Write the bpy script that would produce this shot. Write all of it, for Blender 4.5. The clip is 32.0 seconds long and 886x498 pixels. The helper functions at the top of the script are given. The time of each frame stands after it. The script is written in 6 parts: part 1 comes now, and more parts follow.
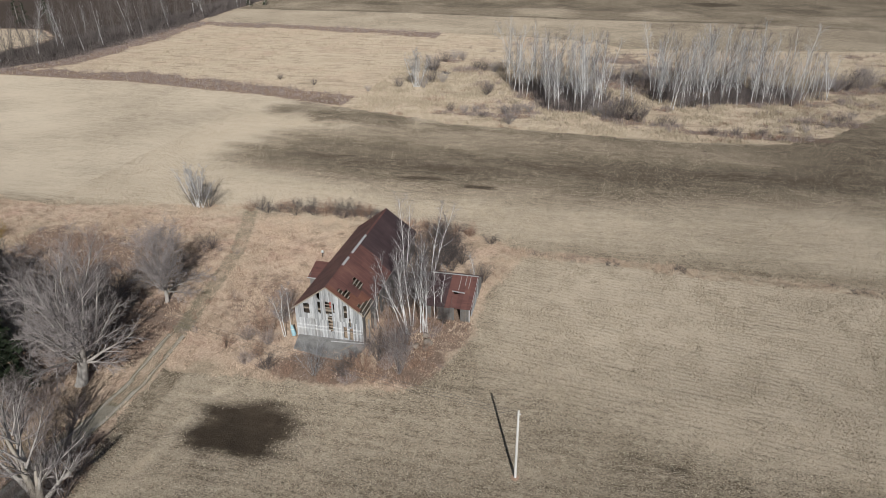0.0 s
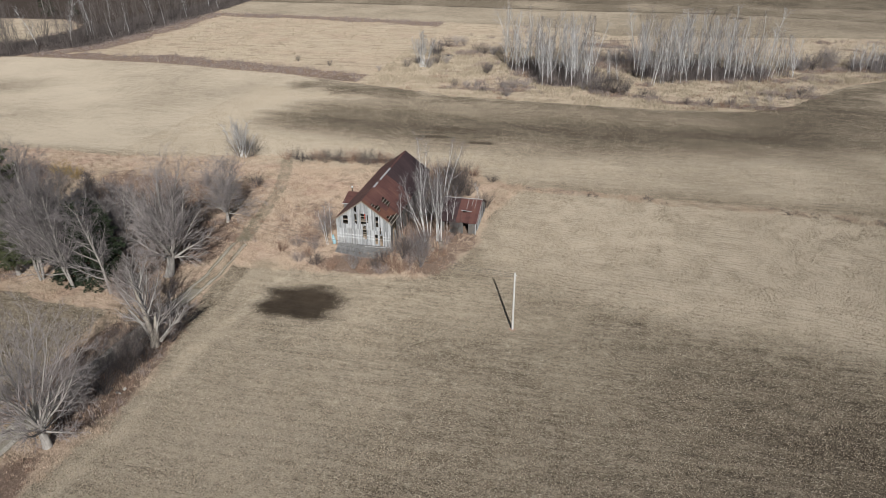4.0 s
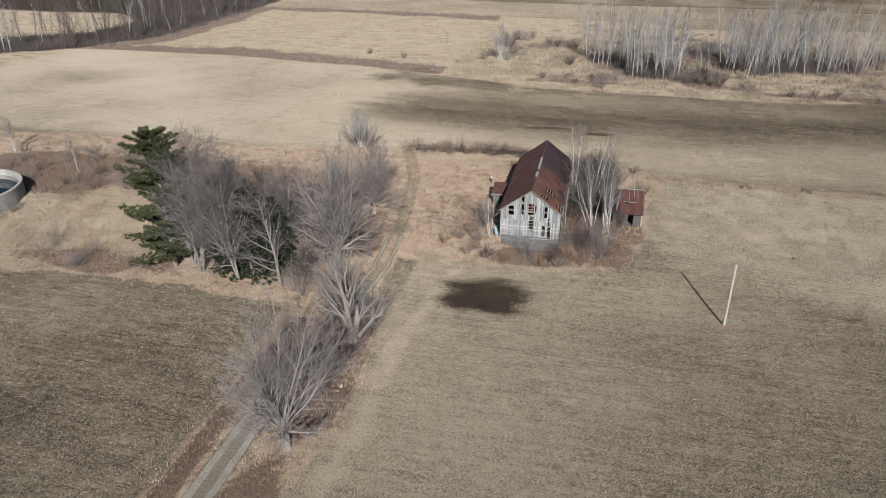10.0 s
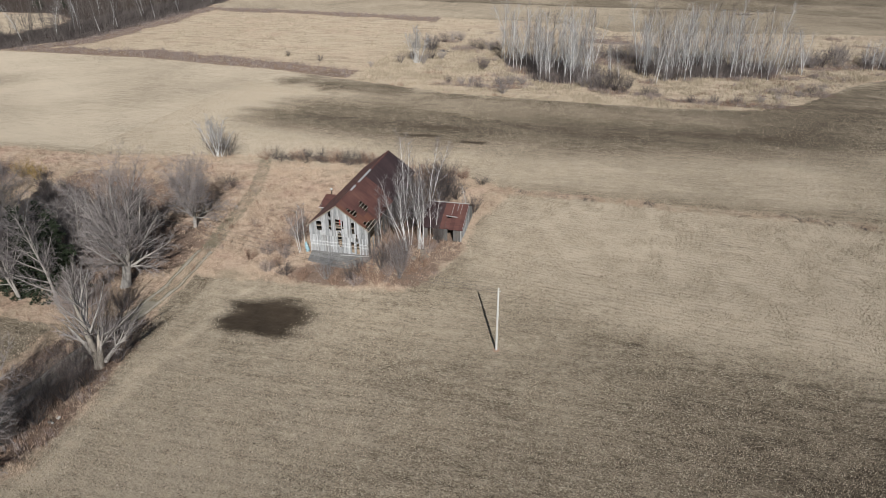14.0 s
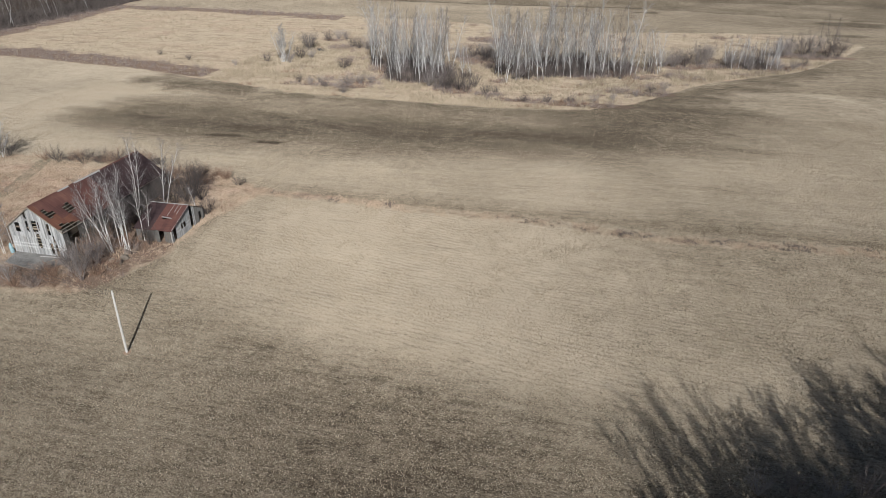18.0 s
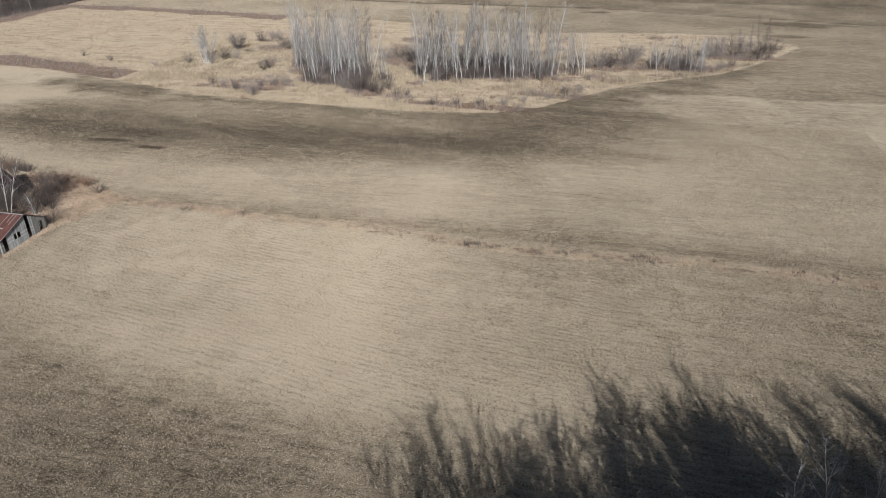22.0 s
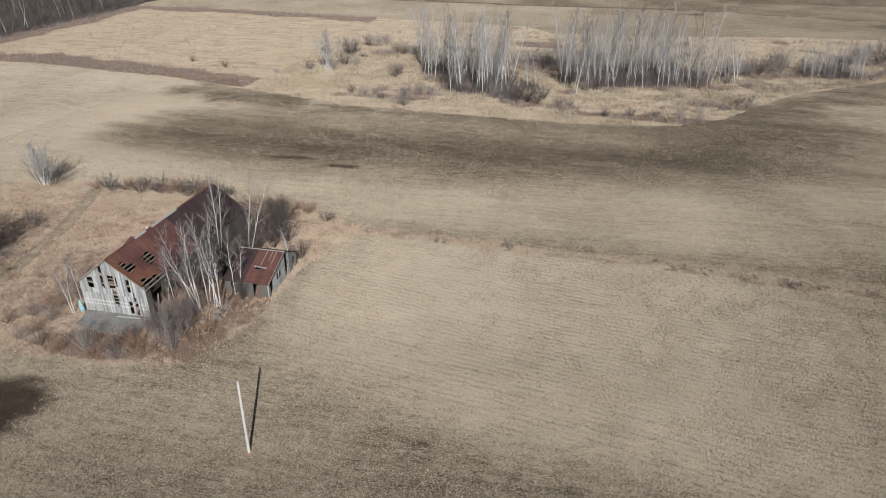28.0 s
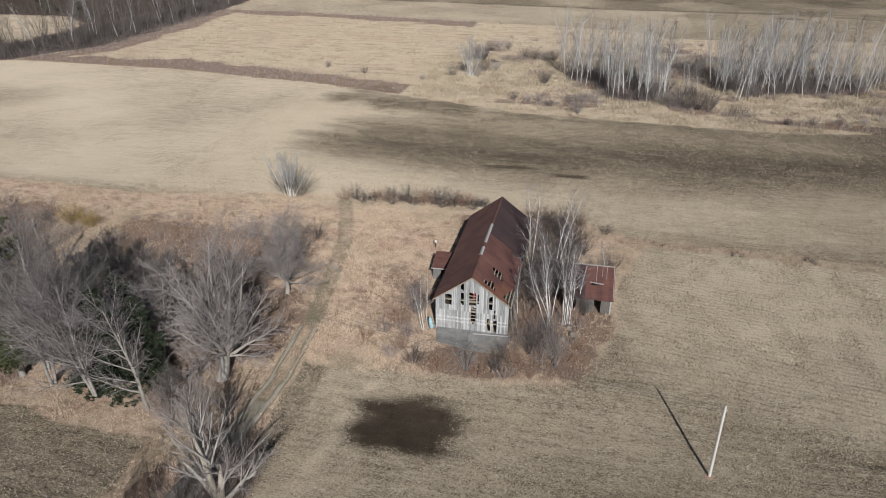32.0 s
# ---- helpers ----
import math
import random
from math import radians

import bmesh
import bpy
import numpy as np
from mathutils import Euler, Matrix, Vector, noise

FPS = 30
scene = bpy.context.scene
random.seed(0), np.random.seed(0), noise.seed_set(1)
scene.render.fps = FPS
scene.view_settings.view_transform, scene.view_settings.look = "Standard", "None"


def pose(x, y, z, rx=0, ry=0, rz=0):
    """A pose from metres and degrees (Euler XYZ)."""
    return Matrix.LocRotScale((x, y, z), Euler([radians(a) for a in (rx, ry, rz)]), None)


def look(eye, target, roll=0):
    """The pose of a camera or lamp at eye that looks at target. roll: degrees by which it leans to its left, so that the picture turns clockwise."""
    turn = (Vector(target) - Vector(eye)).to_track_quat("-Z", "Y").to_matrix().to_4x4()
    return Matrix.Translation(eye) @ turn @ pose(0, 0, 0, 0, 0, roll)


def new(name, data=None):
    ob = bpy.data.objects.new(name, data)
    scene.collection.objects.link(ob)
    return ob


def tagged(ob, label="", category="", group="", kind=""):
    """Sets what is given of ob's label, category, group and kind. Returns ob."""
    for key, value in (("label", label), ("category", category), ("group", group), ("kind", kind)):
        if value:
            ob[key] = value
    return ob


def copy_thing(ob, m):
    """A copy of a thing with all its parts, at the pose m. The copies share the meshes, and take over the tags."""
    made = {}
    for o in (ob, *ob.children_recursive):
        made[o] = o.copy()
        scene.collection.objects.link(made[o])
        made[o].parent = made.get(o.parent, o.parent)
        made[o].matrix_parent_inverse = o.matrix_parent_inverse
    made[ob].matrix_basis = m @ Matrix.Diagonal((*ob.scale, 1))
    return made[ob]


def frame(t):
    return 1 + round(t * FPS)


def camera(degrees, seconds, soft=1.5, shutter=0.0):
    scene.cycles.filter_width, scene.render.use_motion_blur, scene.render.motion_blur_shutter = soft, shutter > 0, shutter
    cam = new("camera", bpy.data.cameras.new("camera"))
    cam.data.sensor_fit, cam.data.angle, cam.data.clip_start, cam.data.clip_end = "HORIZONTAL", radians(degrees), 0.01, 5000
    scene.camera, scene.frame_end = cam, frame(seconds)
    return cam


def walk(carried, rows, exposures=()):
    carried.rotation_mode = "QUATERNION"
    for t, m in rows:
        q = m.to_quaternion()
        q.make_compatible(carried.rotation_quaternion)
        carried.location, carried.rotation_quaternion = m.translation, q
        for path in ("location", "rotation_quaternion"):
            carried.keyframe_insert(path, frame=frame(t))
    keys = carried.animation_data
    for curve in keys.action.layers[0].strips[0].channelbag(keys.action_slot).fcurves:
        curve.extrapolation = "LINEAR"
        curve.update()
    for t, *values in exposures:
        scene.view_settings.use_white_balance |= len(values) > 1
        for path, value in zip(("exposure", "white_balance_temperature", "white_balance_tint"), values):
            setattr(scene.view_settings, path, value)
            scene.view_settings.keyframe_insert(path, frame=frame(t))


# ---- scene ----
cam = camera(66.09, 32.0, 0.6)
# seconds, place in metres, yaw, pitch, roll in degrees
PATH = [
    (0.0, 0.00, -0.00, 49.68, 13.10, -26.43, -0.37),
    (0.5, 0.92, -4.15, 49.59, 13.09, -26.45, -0.37),
    (1.0, 1.77, -8.27, 49.47, 13.07, -26.41, -0.36),
    (1.5, 2.60, -12.29, 49.32, 13.05, -26.41, -0.35),
    (2.0, 3.43, -16.10, 49.22, 13.03, -26.40, -0.35),
    (2.5, 4.30, -19.58, 49.27, 12.97, -26.40, -0.34),
    (3.0, 4.76, -22.41, 49.13, 12.93, -26.39, -0.33),
    (3.5, 4.46, -23.98, 48.81, 12.90, -26.39, -0.32),
    (4.0, 3.37, -24.79, 48.33, 12.87, -26.38, -0.32),
    (4.5, 1.47, -25.35, 47.75, 12.86, -26.37, -0.31),
    (5.0, -0.61, -26.06, 47.10, 12.87, -26.36, -0.30),
    (5.5, -3.14, -26.60, 46.52, 12.86, -26.36, -0.30),
    (6.0, -6.09, -26.96, 46.12, 12.85, -26.36, -0.29),
    (6.5, -9.41, -27.26, 45.83, 12.87, -26.36, -0.28),
    (7.0, -13.08, -27.59, 45.56, 12.88, -26.37, -0.27),
    (7.5, -16.79, -27.95, 45.31, 12.91, -26.37, -0.27),
    (8.0, -19.85, -28.17, 45.10, 12.96, -26.36, -0.26),
    (8.5, -21.92, -28.15, 44.99, 13.02, -26.37, -0.25),
    (9.0, -22.94, -27.88, 45.00, 13.07, -26.38, -0.25),
    (9.5, -23.03, -27.36, 45.07, 13.11, -26.38, -0.24),
    (10.0, -22.33, -26.63, 45.13, 13.14, -26.37, -0.23),
    (10.5, -20.93, -25.68, 45.21, 13.16, -26.37, -0.22),
    (11.0, -18.88, -24.51, 45.40, 13.18, -26.39, -0.22),
    (11.5, -16.23, -23.20, 45.63, 13.19, -26.42, -0.21),
    (12.0, -13.04, -21.83, 45.85, 13.19, -26.43, -0.20),
    (12.5, -9.30, -20.44, 46.00, 13.18, -26.46, -0.20),
    (13.0, -5.06, -19.02, 46.06, 13.18, -26.49, -0.19),
    (13.5, -0.42, -17.52, 46.05, 13.17, -26.53, -0.18),
    (14.0, 4.53, -15.85, 45.93, 13.16, -26.54, -0.17),
    (14.5, 9.67, -14.04, 45.70, 13.13, -26.58, -0.17),
    (15.0, 14.90, -12.61, 45.72, 13.11, -26.60, -0.16),
    (15.5, 20.38, -11.59, 45.97, 13.07, -26.63, -0.15),
    (16.0, 25.90, -10.68, 46.26, 13.04, -26.65, -0.15),
    (16.5, 31.27, -9.56, 46.36, 13.01, -26.67, -0.14),
    (17.0, 36.47, -8.21, 46.30, 12.99, -26.69, -0.13),
    (17.5, 41.69, -6.91, 46.25, 12.96, -26.72, -0.12),
    (18.0, 46.95, -5.66, 46.21, 12.93, -26.74, -0.12),
    (18.5, 52.21, -4.41, 46.20, 12.91, -26.76, -0.11),
    (19.0, 57.25, -3.19, 46.22, 12.87, -26.78, -0.10),
    (19.5, 61.66, -2.02, 46.23, 12.80, -26.79, -0.10),
    (20.0, 65.07, -0.91, 46.24, 12.72, -26.80, -0.09),
    (20.5, 67.38, 0.13, 46.27, 12.67, -26.82, -0.08),
    (21.0, 68.65, 1.11, 46.31, 12.60, -26.82, -0.07),
    (21.5, 69.03, 2.04, 46.37, 12.56, -26.86, -0.07),
    (22.0, 68.67, 2.96, 46.43, 12.52, -26.89, -0.06),
    (22.5, 67.64, 3.86, 46.45, 12.48, -26.92, -0.05),
    (23.0, 65.97, 4.73, 46.45, 12.45, -26.94, -0.05),
    (23.5, 63.69, 5.59, 46.45, 12.41, -26.95, -0.04),
    (24.0, 60.84, 6.38, 46.44, 12.39, -26.97, -0.03),
    (24.5, 57.46, 7.06, 46.42, 12.36, -26.98, -0.02),
    (25.0, 53.58, 7.59, 46.37, 12.35, -27.00, -0.02),
    (25.5, 49.19, 7.98, 46.29, 12.34, -27.00, -0.01),
    (26.0, 44.86, 8.17, 46.30, 12.34, -27.01, -0.00),
    (26.5, 40.17, 7.93, 46.40, 12.34, -27.02, 0.00),
    (27.0, 35.14, 7.45, 46.48, 12.34, -27.02, 0.01),
    (27.5, 29.77, 6.92, 46.44, 12.35, -27.02, 0.02),
    (28.0, 24.27, 6.50, 46.29, 12.35, -27.02, 0.03),
    (28.5, 18.73, 5.94, 46.18, 12.37, -27.02, 0.03),
    (29.0, 13.20, 5.30, 46.16, 12.37, -27.03, 0.04),
    (29.5, 7.70, 4.60, 46.30, 12.38, -27.03, 0.05),
    (30.0, 2.26, 3.81, 46.57, 12.38, -27.02, 0.05),
    (30.5, -3.12, 2.83, 46.86, 12.39, -27.02, 0.06),
    (31.0, -8.46, 1.62, 47.13, 12.38, -27.01, 0.07),
    (31.5, -13.80, 0.18, 47.40, 12.39, -27.00, 0.08),
    (32.0, -19.16, -1.44, 47.74, 12.41, -26.99, 0.08),
]
walk(cam, [(t, pose(x, y, z, 90 + pitch, 0, yaw) @ pose(0, 0, 0, 0, 0, roll)) for t, x, y, z, yaw, pitch, roll in PATH])

# ---- world, sun ----
AZ, EL = radians(-20.6), radians(31.6)          # where shadows point (from +y to +x) and the sun's height
to_sun = Vector((-math.sin(AZ) * math.cos(EL), -math.cos(AZ) * math.cos(EL), math.sin(EL)))
world = bpy.data.worlds.new("world")
scene.world = world
world.use_nodes = True
sky = world.node_tree.nodes.new("ShaderNodeTexSky")
sky.sky_type, sky.sun_disc = "NISHITA", False
sky.sun_elevation, sky.sun_rotation = EL, math.atan2(to_sun.x, to_sun.y)
world.node_tree.links.new(sky.outputs[0], world.node_tree.nodes["Background"].inputs[0])
world.node_tree.nodes["Background"].inputs[1].default_value = 0.05
sun = new("sun", bpy.data.lights.new("sun", "SUN"))
sun.data.energy, sun.data.angle, sun.data.color = 5.0, radians(0.5), (1.0, 0.975, 0.93)
sun.matrix_world = look(to_sun * 100, (0, 0, 0))
scene.view_settings.exposure = -0.46

# ---- materials ----


class Mat:
    """A node material under construction."""

    def __init__(self, name, rough=0.8, metal=0.0, spec=0.3):
        self.m = bpy.data.materials.new(name)
        self.m.use_nodes = True
        self.t = self.m.node_tree
        self.b = self.t.nodes["Principled BSDF"]
        self.b.inputs["Roughness"].default_value = rough
        self.b.inputs["Metallic"].default_value = metal
        self.b.inputs["Specular IOR Level"].default_value = spec
        self._c = None

    def put(self, sock, v):
        if isinstance(v, bpy.types.NodeSocket):
            self.t.links.new(v, sock)
        elif v is not None:
            if sock.type == "RGBA":
                v = (*v, 1.0) if len(v) == 3 else v
            sock.default_value = v

    def node(self, kind, **ins):
        n = self.t.nodes.new(kind)
        for k, v in ins.items():
            self.put(n.inputs[k.replace("_", " ")], v)
        return n

    def coords(self, scale=(1, 1, 1), turn=0.0, world_space=True):
        n = self.node("ShaderNodeNewGeometry").outputs["Position"] if world_space else self.node("ShaderNodeTexCoord").outputs["Object"]
        mp = self.t.nodes.new("ShaderNodeMapping")
        mp.inputs["Scale"].default_value = scale
        mp.inputs["Rotation"].default_value = (0, 0, turn)
        self.t.links.new(n, mp.inputs["Vector"])
        return mp.outputs[0]

    def noise(self, vec, scale, detail=4.0, rough=0.6):
        n = self.node("ShaderNodeTexNoise", Vector=vec, Scale=scale, Detail=detail, Roughness=rough)
        return n.outputs[0]

    def ramp(self, v, lo, hi, a=0.0, b=1.0):
        n = self.node("ShaderNodeMapRange", Value=v)
        n.inputs[1].default_value, n.inputs[2].default_value = lo, hi
        n.inputs[3].default_value, n.inputs[4].default_value = a, b
        return n.outputs[0]

    def mix(self, f, a, b, blend="MIX"):
        n = self.t.nodes.new("ShaderNodeMix")
        n.data_type, n.blend_type = "RGBA", blend
        self.put(n.inputs[0], f)
        self.put(n.inputs[6], a)
        self.put(n.inputs[7], b)
        return n.outputs[2]

    def math(self, op, a, b=0.0):
        n = self.t.nodes.new("ShaderNodeMath")
        n.operation = op
        self.put(n.inputs[0], a)
        self.put(n.inputs[1], b)
        return n.outputs[0]

    def attr(self, name):
        n = self.t.nodes.new("ShaderNodeAttribute")
        n.attribute_name = name
        s = self.t.nodes.new("ShaderNodeSeparateColor")
        self.t.links.new(n.outputs["Color"], s.inputs[0])
        return s.outputs

    def random(self):
        return self.node("ShaderNodeObjectInfo").outputs["Random"]

    def island(self):
        return self.node("ShaderNodeNewGeometry").outputs["Random Per Island"]

    def bump(self, height, strength=0.3, distance=0.05):
        n = self.node("ShaderNodeBump", Strength=strength, Distance=distance, Height=height)
        self.t.links.new(n.outputs[0], self.b.inputs["Normal"])

    def color(self, c):
        self.put(self.b.inputs["Base Color"], c)
        return self.m


def simple(name, dark, light, scale=2.0, rough=0.85, metal=0.0, stretch=(1, 1, 1), island=0.0, obj=0.0, bump=0.0, world_space=True, spec=0.3, matte=0.0):
    """Two-tone material, varied by noise at two scales and piece by piece."""
    k = Mat(name, rough, metal, spec)
    k.b.inputs["Diffuse Roughness"].default_value = matte
    v = k.coords(stretch, 0, world_space)
    f = k.math("ADD", k.math("MULTIPLY", k.noise(v, scale, 5), 0.6), k.math("MULTIPLY", k.noise(v, scale * 7, 3), 0.4))
    f = k.ramp(f, 0.3, 0.7)
    if island:
        f = k.math("ADD", k.math("MULTIPLY", f, 1 - island), k.math("MULTIPLY", k.island(), island))
    if obj:
        f = k.math("ADD", k.math("MULTIPLY", f, 1 - obj), k.math("MULTIPLY", k.random(), obj))
    if bump:
        k.bump(f, bump, 0.02)
    return k.color(k.mix(f, dark, light))


def ground_material():
    """Stubble, soil, grass, wet ground, painted wood shade and tracks, by the sheet's two masks."""
    k = Mat("ground_soil", 0.95, 0, 0.15)
    k.b.inputs["Diffuse Roughness"].default_value = 1.0
    a, b = k.attr("cover"), k.attr("state")
    grass, brush, track = a[0], a[1], a[2]
    wet_shade, pale, litter = b[0], b[1], b[2]
    p = k.coords()
    big, mid, fine = k.noise(p, 0.035, 5, 0.6), k.noise(p, 0.5, 5, 0.65), k.noise(p, 5.0, 4, 0.7)
    # faint rows and streaks of stubble
    wave = k.node("ShaderNodeTexWave", Vector=k.coords((1, 1, 1), radians(-79.5)), Scale=0.413, Distortion=0.9, Detail=2.0)
    wave.inputs["Detail Scale"].default_value = 0.6
    rowv = k.noise(k.coords((0.25, 2.6, 1), radians(12)), 1.0, 3, 0.6)
    streak = k.noise(k.coords((0.12, 1.1, 1), radians(12)), 1.0, 5, 0.7)
    straw = k.noise(k.coords((3.6, 10.0, 1), radians(14)), 1.0, 5, 0.8)
    straw2 = k.noise(k.coords((9.0, 5.0, 1), radians(-20)), 1.0, 5, 0.8)
    soil = k.mix(k.ramp(mid, 0.3, 0.7), (0.049, 0.038, 0.026), (0.100, 0.079, 0.055))
    dry = k.mix(k.ramp(mid, 0.3, 0.7), (0.310, 0.258, 0.194), (0.500, 0.425, 0.328))
    dry = k.mix(k.math("MULTIPLY", pale, 0.85), dry, (0.600, 0.520, 0.415))
    tex = k.math("ADD", k.math("MULTIPLY", straw, 0.38), k.math("MULTIPLY", straw2, 0.32))
    tex = k.math("ADD", tex, k.math("MULTIPLY", fine, 0.30))
    share = k.math("ADD", k.math("MULTIPLY", k.math("SUBTRACT", rowv, 0.5), 0.10), k.math("MULTIPLY", k.math("SUBTRACT", streak, 0.5), 0.16))
    share = k.math("ADD", share, k.math("MULTIPLY", k.math("SUBTRACT", wave.outputs["Fac"], 0.5), k.math("MULTIPLY", k.math("MULTIPLY", pale, 0.062), k.ramp(litter, 0.3, 0.65, 1.0, 0.0))))
    share = k.math("ADD", share, k.math("MULTIPLY", pale, 0.075))
    share = k.math("SUBTRACT", share, k.math("MULTIPLY", wet_shade, 0.06))
    share = k.math("SUBTRACT", share, k.ramp(litter, 0.55, 0.75, 0.0, 0.012))
    share = k.math("ADD", share, k.math("MULTIPLY", k.math("SUBTRACT", big, 0.5), 0.16))
    grain = k.noise(k.coords((1.5, 1.9, 1), radians(12)), 4.6, 4, 0.85)
    share = k.math("ADD", share, k.math("MULTIPLY", k.math("SUBTRACT", grain, 0.5), 0.26))
    clod = k.noise(k.coords((1.0, 1.5, 1), radians(12)), 1.3, 5, 0.85)
    share = k.math("ADD", share, k.math("MULTIPLY", k.math("SUBTRACT", clod, 0.5), 0.22))
    cover_f = k.ramp(k.math("ADD", tex, share), 0.42, 0.555)
    field = k.mix(cover_f, soil, dry)
    field = k.mix(k.ramp(wet_shade, 0.04, 0.95, 0.0, 0.94), field, k.mix(k.ramp(mid, 0.3, 0.7), (0.034, 0.026, 0.019), (0.062, 0.047, 0.034)))
    # scattered pale bits of stalk
    vor = k.node("ShaderNodeTexVoronoi", Vector=k.coords((1.0, 2.2, 1), radians(14)), Scale=4.5)
    bits = k.ramp(k.math("ADD", vor.outputs["Distance"], k.math("MULTIPLY", fine, 0.5)), 0.44, 0.34)
    bits = k.math("MULTIPLY", bits, k.ramp(wet_shade, 0.55, 0.9, 1.0, 0.0))
    field = k.mix(k.math("MULTIPLY", bits, k.ramp(litter, 0.0, 1.0, 0.15, 0.75)), field, (0.58, 0.52, 0.42))
    vor2 = k.node("ShaderNodeTexVoronoi", Vector=k.coords((1.0, 1.2, 1), radians(14)), Scale=2.0)
    bits2 = k.ramp(k.math("ADD", vor2.outputs["Distance"], k.math("MULTIPLY", fine, 0.35)), 0.34, 0.25)
    field = k.mix(k.math("MULTIPLY", bits2, k.ramp(wet_shade, 0.6, 0.95, 0.85, 0.0)), field, (0.64, 0.585, 0.49))
    # small shadows between clods and litter, painted as dark specks
    pit_shade = k.ramp(k.noise(k.coords((1.0, 2.2, 1), radians(14)), 5.5, 3, 0.8), 0.40, 0.33)
    field = k.mix(k.math("MULTIPLY", pit_shade, 0.45), field, (0.05, 0.04, 0.032))
    # grass
    blade = k.noise(k.coords((3.2, 1.8, 1), radians(35)), 1.5, 6, 0.8)
    g = k.mix(k.ramp(blade, 0.32, 0.66), (0.195, 0.144, 0.106), (0.680, 0.530, 0.410))
    g = k.mix(k.ramp(k.noise(p, 0.16, 4), 0.48, 0.66), g, k.mix(k.ramp(blade, 0.35, 0.65), (0.200, 0.134, 0.101), (0.640, 0.462, 0.360)))
    lay = k.noise(k.coords((0.42, 0.62, 1), radians(35)), 1.0, 6, 0.75)
    g = k.mix(k.ramp(lay, 0.46, 0.66, 0.0, 0.5), g, (0.58, 0.470, 0.368))
    g = k.mix(k.ramp(lay, 0.50, 0.34, 0.0, 0.6), g, (0.135, 0.106, 0.074))
    g = k.mix(k.ramp(k.noise(k.coords((1.0, 0.6, 1), radians(20)), 0.10, 5, 0.65), 0.50, 0.66, 0.0, 0.55), g, k.mix(k.ramp(blade, 0.32, 0.66), (0.105, 0.090, 0.058), (0.360, 0.308, 0.208)))
    g = k.mix(k.math("MULTIPLY", pale, 0.9), g, k.mix(k.ramp(blade, 0.30, 0.62), (0.260, 0.212, 0.155), (0.610, 0.520, 0.402)))
    g = k.mix(k.math("MULTIPLY", pale, k.ramp(k.noise(k.coords((0.10, 0.35, 1), radians(8)), 1.0, 5, 0.7), 0.50, 0.34, 0.0, 0.8)), g, (0.20, 0.155, 0.115))
    br = k.mix(k.ramp(blade, 0.3, 0.7), (0.090, 0.064, 0.050), (0.350, 0.258, 0.205))
    # brush turns near-black under the far wood: tree shade put into the colour
    br = k.mix(k.math("MULTIPLY", wet_shade, 0.85), br, (0.030, 0.025, 0.022))
    tr = k.mix(k.ramp(mid, 0.3, 0.7), (0.340, 0.316, 0.280), (0.500, 0.470, 0.420))
    tr = k.mix(k.ramp(track, 0.66, 0.44), tr, k.mix(k.ramp(blade, 0.35, 0.65), (0.120, 0.104, 0.072), (0.270, 0.242, 0.178)))
    rag = k.math("MULTIPLY", k.math("SUBTRACT", k.noise(p, 0.9, 5, 0.7), 0.5), 1.3)
    edge = lambda m: k.ramp(k.math("ADD", m, rag), 0.35, 0.65)
    col = k.mix(edge(grass), field, g)
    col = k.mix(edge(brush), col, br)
    col = k.mix(k.ramp(k.math("ADD", track, k.math("MULTIPLY", rag, 0.25)), 0.22, 0.45), col, tr)
    k.bump(k.math("ADD", k.math("ADD", straw, k.math("MULTIPLY", fine, 1.2)), k.math("MULTIPLY", rowv, 0.35)), 0.9, 0.14)
    return k.color(col)


M = {}
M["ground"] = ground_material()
M["bark"] = simple("grey_bark", (0.22, 0.20, 0.185), (0.56, 0.53, 0.50), 3.0, 0.9, stretch=(1, 1, 0.3), bump=0.5)
M["twig"] = simple("grey_twig", (0.205, 0.182, 0.178), (0.510, 0.465, 0.458), 0.4, 0.85, island=0.5)
M["twig_mid"] = simple("mid_grey_twig", (0.130, 0.116, 0.118), (0.350, 0.318, 0.322), 0.4, 0.85, island=0.5)
M["twig_dark"] = simple("dark_twig", (0.086, 0.073, 0.070), (0.235, 0.203, 0.196), 0.4, 0.85, island=0.5)
M["birch"] = simple("birch_bark", (0.58, 0.575, 0.57), (0.90, 0.90, 0.90), 5.0, 0.75, stretch=(1, 1, 3.0))
M["bark_dark"] = simple("dark_bark", (0.10, 0.088, 0.08), (0.27, 0.245, 0.225), 3.0, 0.9, stretch=(1, 1, 0.3))
M["birch_twig"] = simple("birch_twig", (0.230, 0.226, 0.232), (0.540, 0.536, 0.548), 0.4, 0.8, island=0.5)
M["torn"] = simple("bare_wood", (0.27, 0.235, 0.195), (0.56, 0.51, 0.45), 2.0, 0.8, stretch=(3, 3, 0.5), bump=0.5)
M["needle"] = simple("pine_needles", (0.026, 0.036, 0.016), (0.128, 0.142, 0.066), 0.7, 0.7, island=0.6)
M["needle_dark"] = simple("spruce_needles", (0.016, 0.027, 0.016), (0.052, 0.068, 0.037), 0.7, 0.7, island=0.6)
M["straw"] = simple("dry_grass", (0.370, 0.280, 0.208), (0.790, 0.638, 0.500), 0.3, 0.85, island=0.4, matte=0.9)
M["reed"] = simple("pale_reed", (0.300, 0.245, 0.176), (0.660, 0.570, 0.440), 0.15, 0.85, island=0.5, matte=0.9)
M["russet"] = simple("russet_weeds", (0.135, 0.084, 0.062), (0.500, 0.340, 0.255), 0.25, 0.9, island=0.55, matte=0.9)
M["mauve"] = simple("mauve_stems", (0.185, 0.150, 0.138), (0.480, 0.405, 0.378), 0.25, 0.9, island=0.55, matte=0.9)
